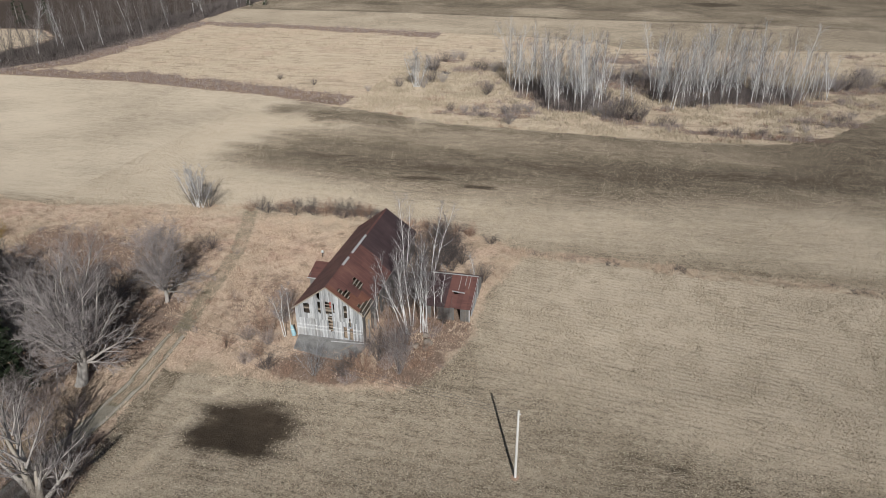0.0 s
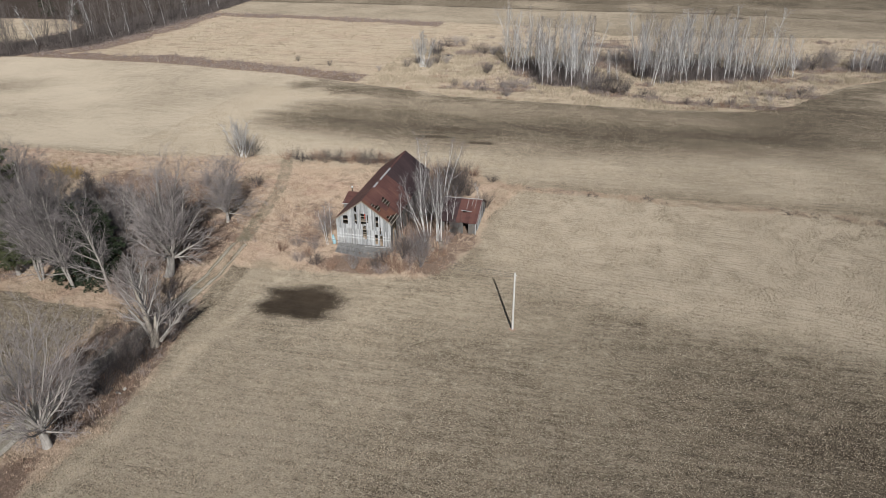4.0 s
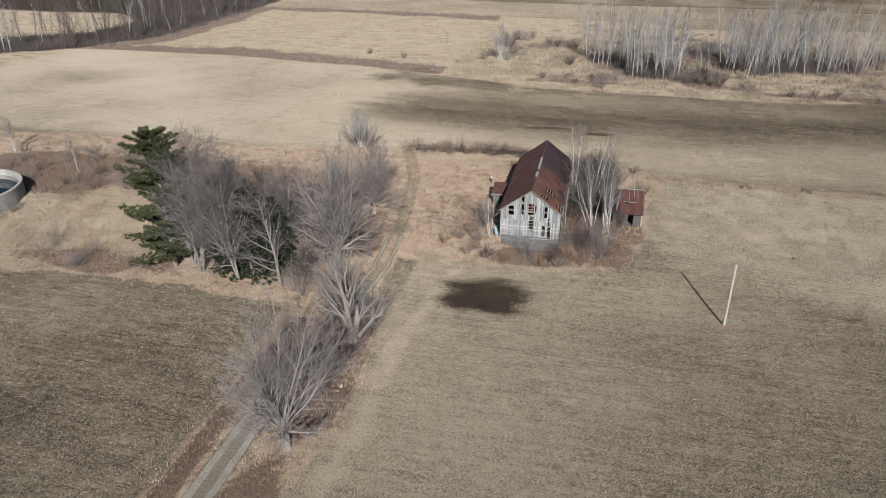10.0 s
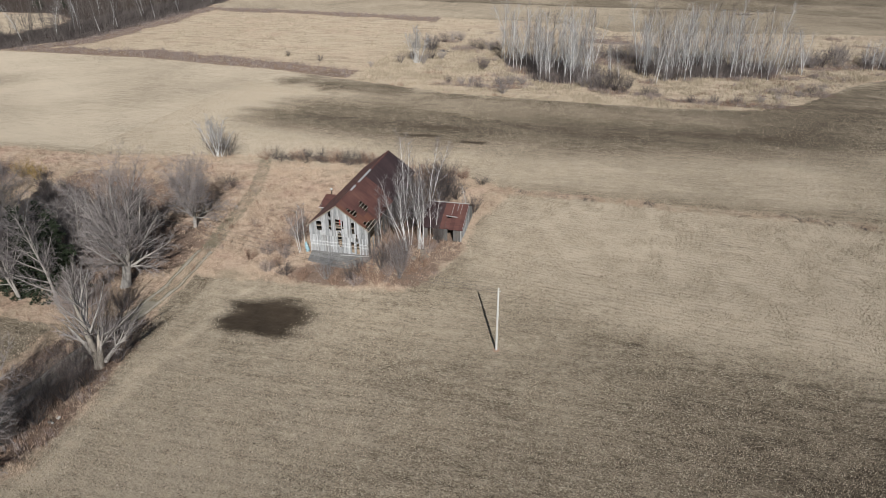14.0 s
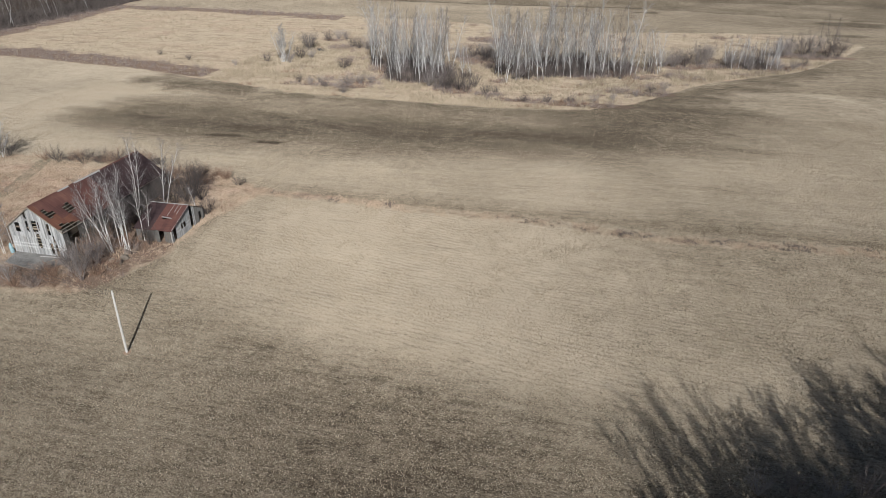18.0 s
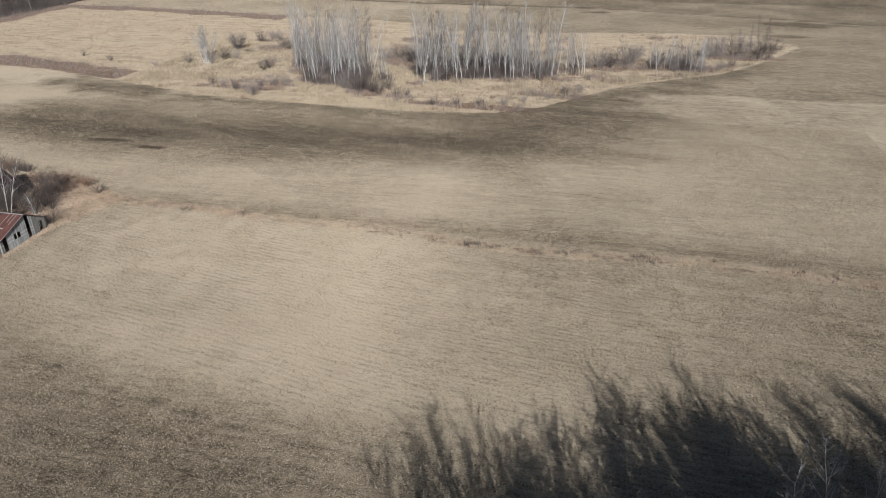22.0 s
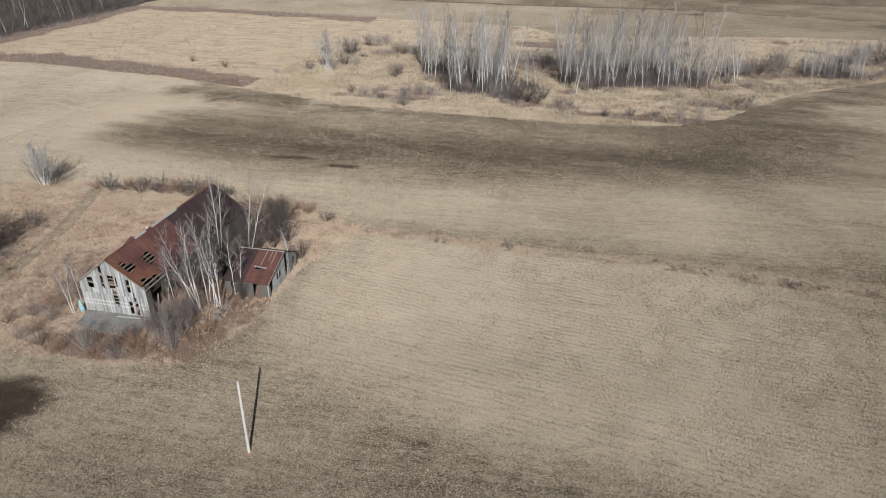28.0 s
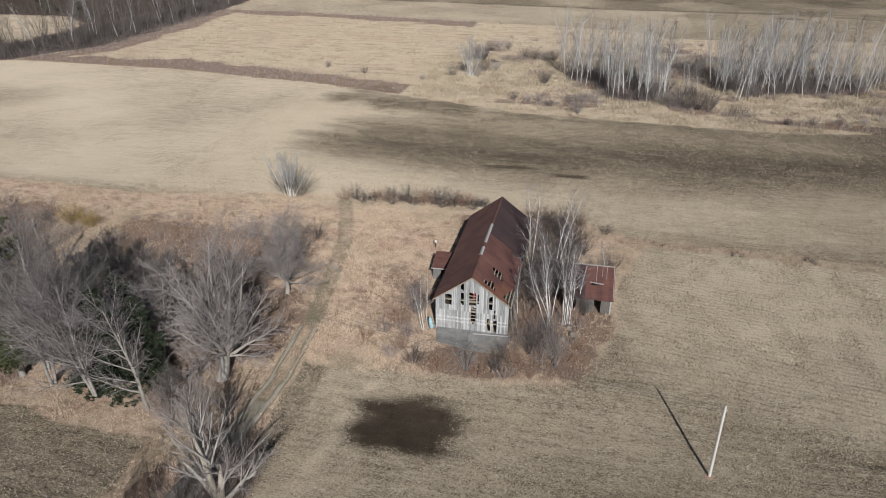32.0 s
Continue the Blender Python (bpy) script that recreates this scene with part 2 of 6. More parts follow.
M["golden"] = simple("golden_stems", (0.301, 0.200, 0.065), (0.545, 0.400, 0.162), 0.3, 0.85, island=0.5)
M["stalk"] = simple("corn_stalk", (0.360, 0.305, 0.225), (0.780, 0.700, 0.560), 0.3, 0.8, island=0.7)
M["chaff"] = simple("chaff_and_clods", (0.300, 0.250, 0.186), (0.600, 0.512, 0.395), 0.05, 0.95, island=0.75, matte=1.0)
M["soil_crumb"] = simple("soil_crumbs", (0.100, 0.078, 0.056), (0.300, 0.245, 0.182), 0.05, 0.95, island=0.75, matte=1.0)
M["stone"] = simple("field_stone", (0.17, 0.145, 0.12), (0.40, 0.35, 0.30), 1.2, 0.9, bump=0.5)
M["concrete"] = simple("stained_concrete", (0.15, 0.147, 0.145), (0.36, 0.355, 0.345), 0.9, 0.9, bump=0.3)
M["pale_concrete"] = simple("pale_concrete", (0.55, 0.54, 0.51), (0.80, 0.79, 0.76), 0.9, 0.8)
M["wall_concrete"] = simple("tank_concrete", (0.30, 0.29, 0.27), (0.52, 0.50, 0.47), 0.7, 0.9)
M["pole"] = simple("weathered_pole", (0.52, 0.51, 0.49), (0.78, 0.77, 0.75), 2.0, 0.85, stretch=(3, 3, 0.3))
M["wire"] = simple("grey_cable", (0.10, 0.095, 0.09), (0.18, 0.17, 0.16), 1.0, 0.6)
M["beam"] = simple("old_timber", (0.20, 0.165, 0.13), (0.48, 0.42, 0.35), 2.0, 0.9)
# darkened beyond old wood: the barn's unlit interior is put into this colour
M["shade_dark_beam"] = simple("shade_dark_timber", (0.045, 0.036, 0.029), (0.125, 0.100, 0.078), 2.0, 0.9)
M["galv"] = simple("bare_galvanised", (0.50, 0.50, 0.50), (0.74, 0.74, 0.74), 2.0, 0.55, 0.3)
M["red"] = simple("red_paint", (0.32, 0.05, 0.035), (0.52, 0.10, 0.075), 2.0, 0.7)
M["blue"] = simple("pale_blue_plastic", (0.25, 0.45, 0.52), (0.42, 0.62, 0.70), 2.0, 0.5)
M["white"] = simple("white_plastic", (0.70, 0.70, 0.70), (0.84, 0.84, 0.83), 2.0, 0.5)
M["black"] = simple("dark_hollow", (0.012, 0.010, 0.009), (0.03, 0.026, 0.022), 1.0, 0.95)


def board_material(name, dark, light, band):
    """Weathered boards: grain along z, each board its own grey, pale worn bands."""
    k = Mat(name, 0.85, 0, 0.2)
    grain = k.noise(k.coords((6, 6, 0.5)), 2.0, 6, 0.7)
    f = k.math("ADD", k.math("MULTIPLY", grain, 0.9), k.math("MULTIPLY", k.random(), 0.45))
    col = k.mix(k.ramp(f, 0.35, 0.95), dark, light)
    stain = k.ramp(k.noise(k.coords((1.2, 1.2, 0.5)), 0.8, 4), 0.52, 0.72)
    col = k.mix(k.math("MULTIPLY", stain, 0.45), col, (0.20, 0.165, 0.135))
    if band:
        z = k.node("ShaderNodeSeparateXYZ", Vector=k.node("ShaderNodeNewGeometry").outputs["Position"]).outputs[2]
        wob = k.math("ADD", z, k.math("MULTIPLY", k.noise(k.coords((0.9, 0.9, 0.5)), 1.0, 3), 0.25))
        for mid in (1.52, 2.02):
            d = k.math("ABSOLUTE", k.math("SUBTRACT", wob, mid))
            w = k.ramp(k.math("ADD", d, k.math("MULTIPLY", k.noise(k.coords((7, 7, 5)), 1.0, 4, 0.8), 0.34)), 0.34, 0.17)
            col = k.mix(k.math("MULTIPLY", w, k.ramp(k.noise(k.coords((3, 3, 1)), 1.0, 4), 0.35, 0.6, 0.15, 0.85)), col, (0.78, 0.79, 0.80))
    k.bump(grain, 0.4, 0.01)
    return k.color(col)


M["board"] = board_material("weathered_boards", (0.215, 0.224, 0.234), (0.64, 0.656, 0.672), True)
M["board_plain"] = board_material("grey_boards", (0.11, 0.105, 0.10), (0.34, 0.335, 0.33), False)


def roof_material(name, a, b, c):
    k = Mat(name, 0.62, 0.0, 0.4)
    n = k.noise(k.coords((1, 1, 1)), 0.35, 5, 0.6)
    run = k.noise(k.coords((0.5, 4.0, 0.5)), 1.0, 5, 0.65)
    f = k.math("ADD", k.math("MULTIPLY", n, 0.55), k.math("MULTIPLY", run, 0.45))
    f = k.math("ADD", f, k.math("MULTIPLY", k.math("SUBTRACT", k.random(), 0.5), 0.12))
    col = k.mix(k.ramp(f, 0.36, 0.52), a, b)
    col = k.mix(k.ramp(f, 0.54, 0.70), col, c)
    return k.color(col)


M["rust"] = roof_material("rusted_roofing", (0.112, 0.054, 0.049), (0.172, 0.082, 0.070), (0.245, 0.126, 0.098))
M["maroon"] = roof_material("dull_maroon_roofing", (0.048, 0.031, 0.034), (0.072, 0.046, 0.048), (0.105, 0.068, 0.068))
M["orange"] = roof_material("bright_rust", (0.130, 0.060, 0.046), (0.210, 0.096, 0.066), (0.310, 0.158, 0.106))


def water_material():
    k = Mat("dark_water", 0.06, 0.0, 0.5)
    k.b.inputs["IOR"].default_value = 1.33
    k.bump(k.noise(k.coords(), 1.5, 3), 0.06, 0.05)
    return k.color(k.mix(k.noise(k.coords(), 0.2), (0.012, 0.020, 0.040), (0.02, 0.032, 0.06)))


M["water"] = water_material()

# ---- helpers for meshes ----


def mesh_object(name, verts, faces, material, parent=None, label="", smooth=False):
    me = bpy.data.meshes.new(name)
    me.from_pydata(verts, [], faces)
    for mt in (material if isinstance(material, (list, tuple)) else [material]):
        me.materials.append(mt)
    if smooth:
        me.shade_smooth()
    ob = new(name, me)
    if parent:
        ob.parent = parent
    if label:
        ob["label"] = label
    return ob


def part(name, bm, material, parent, label="", smooth=False):
    me = bpy.data.meshes.new(name)
    bm.to_mesh(me)
    bm.free()
    me.materials.append(material)
    if smooth:
        me.shade_smooth()
    ob = new(name, me)
    ob.parent = parent
    if label:
        ob["label"] = label
    return ob


def thing(name, x, y, z, label, category, group="", kind=""):
    ob = new(name)
    ob.location = (x, y, z)
    return tagged(ob, label, category, group, kind)


BOX = [(0, 3, 2, 1), (4, 5, 6, 7), (0, 1, 5, 4), (1, 2, 6, 5), (2, 3, 7, 6), (3, 0, 4, 7)]


def box_mesh(sx, sy, sz, jit=0.0, seed=0):
    """Corners and faces of a box with its base at z 0, corners slightly off true."""
    r = random.Random(seed)
    v = []
    for z in (0, sz):
        for x, y in ((-sx, -sy), (sx, -sy), (sx, sy), (-sx, sy)):
            v.append((x / 2 + r.uniform(-jit, jit), y / 2 + r.uniform(-jit, jit), z + r.uniform(-jit, jit)))
    return v, BOX


def beam(name, a, b, w, h, material, parent, label=""):
    """A squared timber from a to b, given in the parent's space."""
    a, b = Vector(a), Vector(b)
    d = (b - a).normalized()
    s = d.cross(Vector((0, 0, 1)))
    s = s.normalized() if s.length > 1e-3 else Vector((1, 0, 0))
    u = s.cross(d)
    v = [tuple(p + s * (i * w / 2) + u * (j * h / 2)) for p in (a, b) for i, j in ((-1, -1), (1, -1), (1, 1), (-1, 1))]
    return mesh_object(name, v, BOX, material, parent, label)


# ---- ground ----
LINE_Y = np.array([-3000, 10, 50, 68, 95, 125, 170, 260, 3000.0])
LINE_H = np.array([-0.6, -0.6, -1.2, 0.0, 0.9, 0.4, -0.5, 0.0, 0.0])


def level(x, y):
    """Height of the ground, for numbers or arrays."""
    x, y = np.asarray(x, float), np.asarray(y, float)
    k = np.interp(y, LINE_Y, np.arange(len(LINE_Y)))
    i = np.minimum(k.astype(int), len(LINE_Y) - 2)
    s = k - i
    s = s * s * (3 - 2 * s)
    z = LINE_H[i] * (1 - s) + LINE_H[i + 1] * s
    z = z - 0.35 * np.exp(-((x + 34) / 7) ** 2 - ((y - 52) / 4.5) ** 2)
    return z + 0.10 * np.sin(x * 0.13 + 1.3) * np.sin(y * 0.17 + 0.4)


def lv(x, y):
    return float(level(x, y))


def smooth_noise(x, y, size, seed):
    """Smooth value noise in -1 to 1 on arrays."""
    r = np.random.RandomState(seed)
    tab = r.uniform(-1, 1, (64, 64))
    u, v = x / size, y / size
    i, j = np.floor(u).astype(int), np.floor(v).astype(int)
    a, b = u - i, v - j
    a, b = a * a * (3 - 2 * a), b * b * (3 - 2 * b)
    t = lambda p, q: tab[p % 64, q % 64]
    return (t(i, j) * (1 - a) + t(i + 1, j) * a) * (1 - b) + (t(i, j + 1) * (1 - a) + t(i + 1, j + 1) * a) * b


def fbm(x, y, size, seed):
    return smooth_noise(x, y, size, seed) + 0.5 * smooth_noise(x, y, size / 2.1, seed + 1) + 0.25 * smooth_noise(x, y, size / 4.3, seed + 2)


def inside(px, py, poly):
    """Signed distance to a closed outline, positive inside."""
    d = np.full(px.shape, 1e9)
    odd = np.zeros(px.shape, bool)
    n = len(poly)
    for i in range(n):
        (ax, ay), (bx, by) = poly[i], poly[(i + 1) % n]
        ex, ey = bx - ax, by - ay
        t = np.clip(((px - ax) * ex + (py - ay) * ey) / (ex * ex + ey * ey + 1e-9), 0, 1)
        d = np.minimum(d, np.hypot(px - ax - t * ex, py - ay - t * ey))
        hit = ((ay > py) != (by > py)) & (px < ax + (py - ay) * ex / (ey if abs(ey) > 1e-9 else 1e-9))
        odd ^= hit
    return np.where(odd, d, -d)


def along(px, py, line):
    """Distance to an open line."""
    d = np.full(px.shape, 1e9)
    for (ax, ay), (bx, by) in zip(line[:-1], line[1:]):
        ex, ey = bx - ax, by - ay
        t = np.clip(((px - ax) * ex + (py - ay) * ey) / (ex * ex + ey * ey + 1e-9), 0, 1)
        d = np.minimum(d, np.hypot(px - ax - t * ex, py - ay - t * ey))
    return d


step = lambda v, lo, hi: np.clip((v - lo) / (hi - lo), 0, 1)
blob = lambda x, y, cx, cy, rx, ry: np.hypot((x - cx) / rx, (y - cy) / ry)

YARD = [(-49, 59), (-44, 58.5), (-39, 59.8), (-28, 59.5), (-20, 60.3), (-15.5, 66), (-13.2, 73), (-12.6, 84), (-9, 96), (-14, 100), (-24, 104), (-52, 106.5), (-76, 103),
        (-99, 98.5), (-134, 99), (-170, 96), (-170, 70), (-170, 44), (-106, 43.5), (-93, 45), (-79, 45.5), (-66, 44.5), (-60, 44), (-58.5, 30), (-58, 5), (-58, -40),
        (-46.5, -40), (-46, 12), (-44.2, 22), (-45.2, 31), (-48, 45), (-49.5, 54)]
MARSH = [(-213, 198), (-155, 197), (-130, 193.5), (-105, 190), (-82, 184), (-56, 177), (-36, 171), (-18, 169.4), (0, 168), (15, 167.2), (29, 167.8), (44, 170), (57, 179.5), (69, 196), (80, 208.5), (106, 226),
         (123, 248), (139, 277), (128, 299), (95, 297), (62, 291), (30, 287), (8, 286), (-4, 300), (-30, 307), (-67, 311), (-144, 322), (-203, 325), (-199, 226)]
WOOD = [(-300, 150), (-236, 182), (-213, 198), (-197, 226), (-199, 300), (-205, 350), (-215, 480), (-420, 480), (-420, 290), (-330, 285), (-262, 283), (-238, 262), (-234, 228), (-262, 212), (-300, 190)]
EDGE = [(-300, 150), (-236, 182), (-213, 198), (-197, 226), (-199, 300), (-205, 350), (-212, 440), (-238, 440), (-228, 350), (-232, 300), (-232, 262), (-234, 228), (-262, 212), (-300, 176)]
LANE = [(-53.0, -40), (-53.1, 10), (-53.3, 20), (-52.6, 34), (-51.6, 48), (-51.0, 56), (-51.3, 66), (-52.6, 76), (-54.4, 88), (-58.5, 100), (-61, 106)]
FURROW = [(-10, 97.2), (6, 96.6), (23, 95.0), (38, 95), (58, 92.6), (85, 94), (120, 92), (170, 90)]
MARGIN = [(-6, 58.5), (0, 57.7), (18, 54), (39, 50.4), (53, 48.8), (65, 47.2), (120, 40), (170, 33)]


def masks(x, y):
    """Grass, brush, track; wetness with painted wood shade, pale, litter: each 0 to 1 over the ground."""
    n1, n2, n3 = fbm(x, y, 9, 3), fbm(x, y, 30, 11), fbm(x, y, 3.2, 21)
    c, s = math.cos(radians(12)), math.sin(radians(12))
    ns = fbm((x * c - y * s) / 9, x * s + y * c, 5.0, 17)           # long streaks along the rows
    yard = inside(x, y, YARD) + n3 * 0.6
    marsh = inside(x, y, MARSH) + n3 * 0.8
    wood = inside(x, y, WOOD) + n1 * 2
    lane = along(x, y, LANE) + 0.12 * n3
    fur = along(x, y, FURROW) + 0.5 * n3
    grass = np.maximum.reduce([step(yard, -0.7, 0.7), step(marsh, -0.8, 0.8), 0.6 * step(1.8 - fur, -0.5, 0.8), step(wood, -1, 1)])
    beyond = step(-inside(x, y, WOOD), 0, 2) * (x < -215) * (y > 160)
    grass = np.maximum(grass, beyond)
    # brushy patches inside the grass
    brush = np.zeros_like(x)
    for cx, cy, rx, ry, s in ((-120, 79, 24, 10, 1.0), (-95, 50, 12, 4.2, 1.0), (-78, 84, 18, 9, 0.9), (-62, 84, 8, 8, 0.5), (-30, 62.5, 9, 3.2, 0.9), (-20, 65, 5, 4.5, 0.9), (-22, 80, 6, 12, 1.0),
                              (-43, 74, 6, 9, 0.45), (-46, 107, 11, 2.2, 0.9), (-28, 100, 10, 4, 0.8), (-52, 45, 5, 5, 0.8), (-48.6, 30, 3.0, 17, 1.0), (-48.8, 6, 3.4, 20, 1.0), (-56.4, 15, 1.6, 40, 0.95), (-17, 74, 4, 5, 0.7)):
        brush = np.maximum(brush, s * step(1.15 + 0.35 * n1 - blob(x, y, cx, cy, rx, ry), 0, 0.45))
    for cx, cy, rx, ry, s in ((-64, 62, 12, 12, 0.7), (-12, 204, 13, 14, 0.9), (38, 216, 24, 12, 0.95), (6, 184, 7, 5, 1.0), (-31, 181, 13, 2.6, 0.9), (-21, 186, 5, 2.2, 1.0), (36, 175, 20, 2.6, 0.95), (60, 190, 10, 2.6, 0.9), (9, 228, 10, 9, 0.95), (74, 229, 8, 5, 0.8), (94, 232, 12, 6, 0.9), (112, 252, 14, 5, 0.9), (-42, 236, 9, 4, 0.7), (-55, 250, 7, 4, 0.8), (5, 262, 12, 5, 0.7)):
        brush = np.maximum(brush, s * step(1.15 + 0.35 * n1 - blob(x, y, cx, cy, rx, ry), 0, 0.45))
    edge = inside(x, y, MARSH)
    west = (x < -72) * step(14 + 3 * n1 - edge, 0, 4) * step(edge, -0.5, 1.5)
    brush = np.maximum(brush, west)
    brush = np.maximum(brush, 0.6 * step(marsh, 1, 3) * step(fbm(x, y * 1.6, 9, 43), 0.4, 0.8) * step(x, -60, -20))
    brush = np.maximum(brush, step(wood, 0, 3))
    brush = np.maximum(brush, 0.6 * step(1.3 - fur, -0.4, 0.5) * step(fbm(x * 0.6, y * 1.3, 2.2, 67), -0.15, 0.35))
    track = np.maximum(step(0.36 - np.abs(lane - 0.95), -0.15, 0.2) * np.where(y < 46, 1.0, np.where(y < 66, 0.62, 0.38)), np.where(y < 52, 0.52, 0.33 + 0.06 * n3 + 0.05 * n1) * step(1.8 - lane + 0.4 * n3, -0.4, 1.0))
    track = np.maximum(track, 0.34 * step(1.1 - along(x, y, [(-50.5, 57), (-52, 50), (-54, 44)]), -0.4, 0.5))
    track *= step(108 - y, 0, 4)
    # wet and darker ground
    wet_shade = np.zeros_like(x)
    mud = blob(x, y, -34.6, 51.6, 6.6, 4.4) + 0.16 * n3 + 0.10 * n1 + 0.22 * fbm(x * 0.35, y * 1.6, 2.0, 61)
    wet_shade = np.maximum(wet_shade, 1.5 * step(1.22 - mud, 0, 0.5))
    band = along(x, y, [(-62, 138), (-40, 134), (-10, 138), (20, 140), (45, 146), (66, 168)]) + 4 * n2 + 7 * ns
    wet_shade = np.maximum(wet_shade, 0.98 * step(33 - band, 0, 34) * step(y + 5 * ns, 106, 134))
    fill = step(x + 10 * n2 + 6 * ns, -78, -40) * step(y + 5 * ns, 112, 134) * step(62 - x + 12 * n1 + 8 * ns, 0, 45) * (inside(x, y, MARSH) < 0) * (y < 200)
    wet_shade = np.maximum(wet_shade, (0.36 + 0.10 * ns + 0.08 * n2) * fill)
    edge2 = along(x, y, [(-84, 180), (-56, 173), (-36, 167), (-18, 165.4), (0, 164), (29, 163.5), (46, 166), (60, 177), (72, 193), (90, 209), (110, 224)])
    wet_shade = np.maximum(wet_shade, 0.68 * step(11 + 4 * n1 + 4 * ns - edge2, 0, 10))
    # small dark patches in the fields
    for cx, cy, rx, ry, s in ((-34, 127.5, 6, 1.3, 1.15), (-22.5, 125, 5, 1.1, 1.15), (150, 332, 22, 7, 0.7), (66, 352, 9, 4, 0.9), (60, 440, 16, 12, 1.2), (140, 300, 10, 4, 0.6)):
        wet_shade = np.maximum(wet_shade, s * step(1.1 + 0.3 * n1 + 0.2 * n3 - blob(x, y, cx, cy, rx, ry), 0, 0.5))
    bound = np.interp(x, [-120, -17, 73, 124, 210], [374, 366, 364, 350, 328])
    wet_shade = np.maximum(wet_shade, (0.34 + 0.16 * n2) * step(y - bound, 0, 4))
    wet_shade = np.maximum(wet_shade, (0.85 + 0.2 * n1) * step(2.2 + n3 - np.abs(y - bound - 2), 0, 1.5))
    wet_shade = np.maximum(wet_shade, 0.22 * step(y, 300, 320) * (x > 20))
    north = step(y + 6 * n2 + 0.03 * x, 396, 402) * step(452 - y, 0, 3)
    wet_shade = np.maximum(wet_shade, 0.75 * north * (0.75 + 0.35 * n1))
    wet_shade = np.maximum(wet_shade, 0.55 * step(y - 420 + 6 * n1, 0, 20))
    # pale, dry crop
    south = np.interp(x, [p[0] for p in MARGIN], [p[1] for p in MARGIN])
    pale = step(y - south + 1.5 * n3 + 2 * ns, -4, 10) * step(97 - y, 0, 2) * step(x + 2 * n3, -16, -10) * (0.75 + 0.25 * n2)
    pale = pale * (1 - 0.80 * step(x + 8 * n1, 34, 105)) * (0.85 + 0.15 * step(x + 4 * n1, -10, 14))
    pale = np.maximum(pale, step(y, 98, 104) * (1 - step(wet_shade, 0.1, 0.5)) * (0.50 + 0.3 * n2 + 0.22 * step(-x, 20, 60)) * (y < 200))
    pale = np.maximum(pale, 0.25 * step(y, 300, 320) * (1 - step(wet_shade, 0.1, 0.4)))
    pale = np.maximum(pale, beyond)
    pale = np.where(inside(x, y, MARSH) > 0, 0.75 + 0.3 * n1, pale)
    pale = np.maximum(pale, step(1.3 + 0.3 * n1 - blob(x, y, -106, 60, 20, 14), 0, 0.5) * (yard > 0) * 0.9)
    pale = np.maximum(pale, 0.5 * (yard > 0) * step(1.2 + 0.4 * n3 - blob(x, y, -14.5, 70, 4, 13), 0, 0.5))
    pale = np.maximum(pale, (y <= south + 3) * (x > -46) * (0.45 + 0.2 * n2 + 0.15 * ns) * step(12 - x + 0.4 * (y - 20), 0, 45))
    head = along(x, y, [(-44.5, -40), (-43.4, 14), (-42.4, 24), (-43.0, 36), (-41.5, 50), (-40.5, 57)])
    pale = np.maximum(pale, (grass < 0.5) * step(2.0 + 0.8 * n3 - head, 0, 1.6) * 0.9)
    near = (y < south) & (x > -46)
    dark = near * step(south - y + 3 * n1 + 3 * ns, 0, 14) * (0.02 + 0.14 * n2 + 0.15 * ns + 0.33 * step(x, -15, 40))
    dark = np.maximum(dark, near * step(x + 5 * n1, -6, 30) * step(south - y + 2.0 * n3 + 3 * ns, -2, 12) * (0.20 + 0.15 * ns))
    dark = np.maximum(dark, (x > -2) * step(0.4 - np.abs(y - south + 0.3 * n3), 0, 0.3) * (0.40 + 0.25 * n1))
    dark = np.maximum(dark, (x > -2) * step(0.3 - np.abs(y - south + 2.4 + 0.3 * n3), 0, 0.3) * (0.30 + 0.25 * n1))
    wet_shade = np.maximum(wet_shade, dark)
    wet_shade = np.maximum(wet_shade, (x < -56) * (y < 46) * (0.30 + 0.22 * n2 + 0.15 * ns))
    litter = np.where(y < south + 4, 0.75, 0.28) + 0.15 * n1
    litter = np.where(y > 97, 0.5, litter)
    # shade beneath the wood's trees, painted through this mask
    wet_shade = np.maximum(wet_shade, 1.5 * step(wood, 0, 3) * (y < 460))
    clip = lambda v: np.clip(v, 0, 1)
    return [clip(v) for v in (grass, brush, track, wet_shade / 1.5, pale, litter)]


def spaced(stops):
    out = []
    for (a, b, s) in stops:
        n = max(1, round((b - a) / s))
        out += list(np.linspace(a, b, n, endpoint=False))
    return np.array(out + [stops[-1][1]])


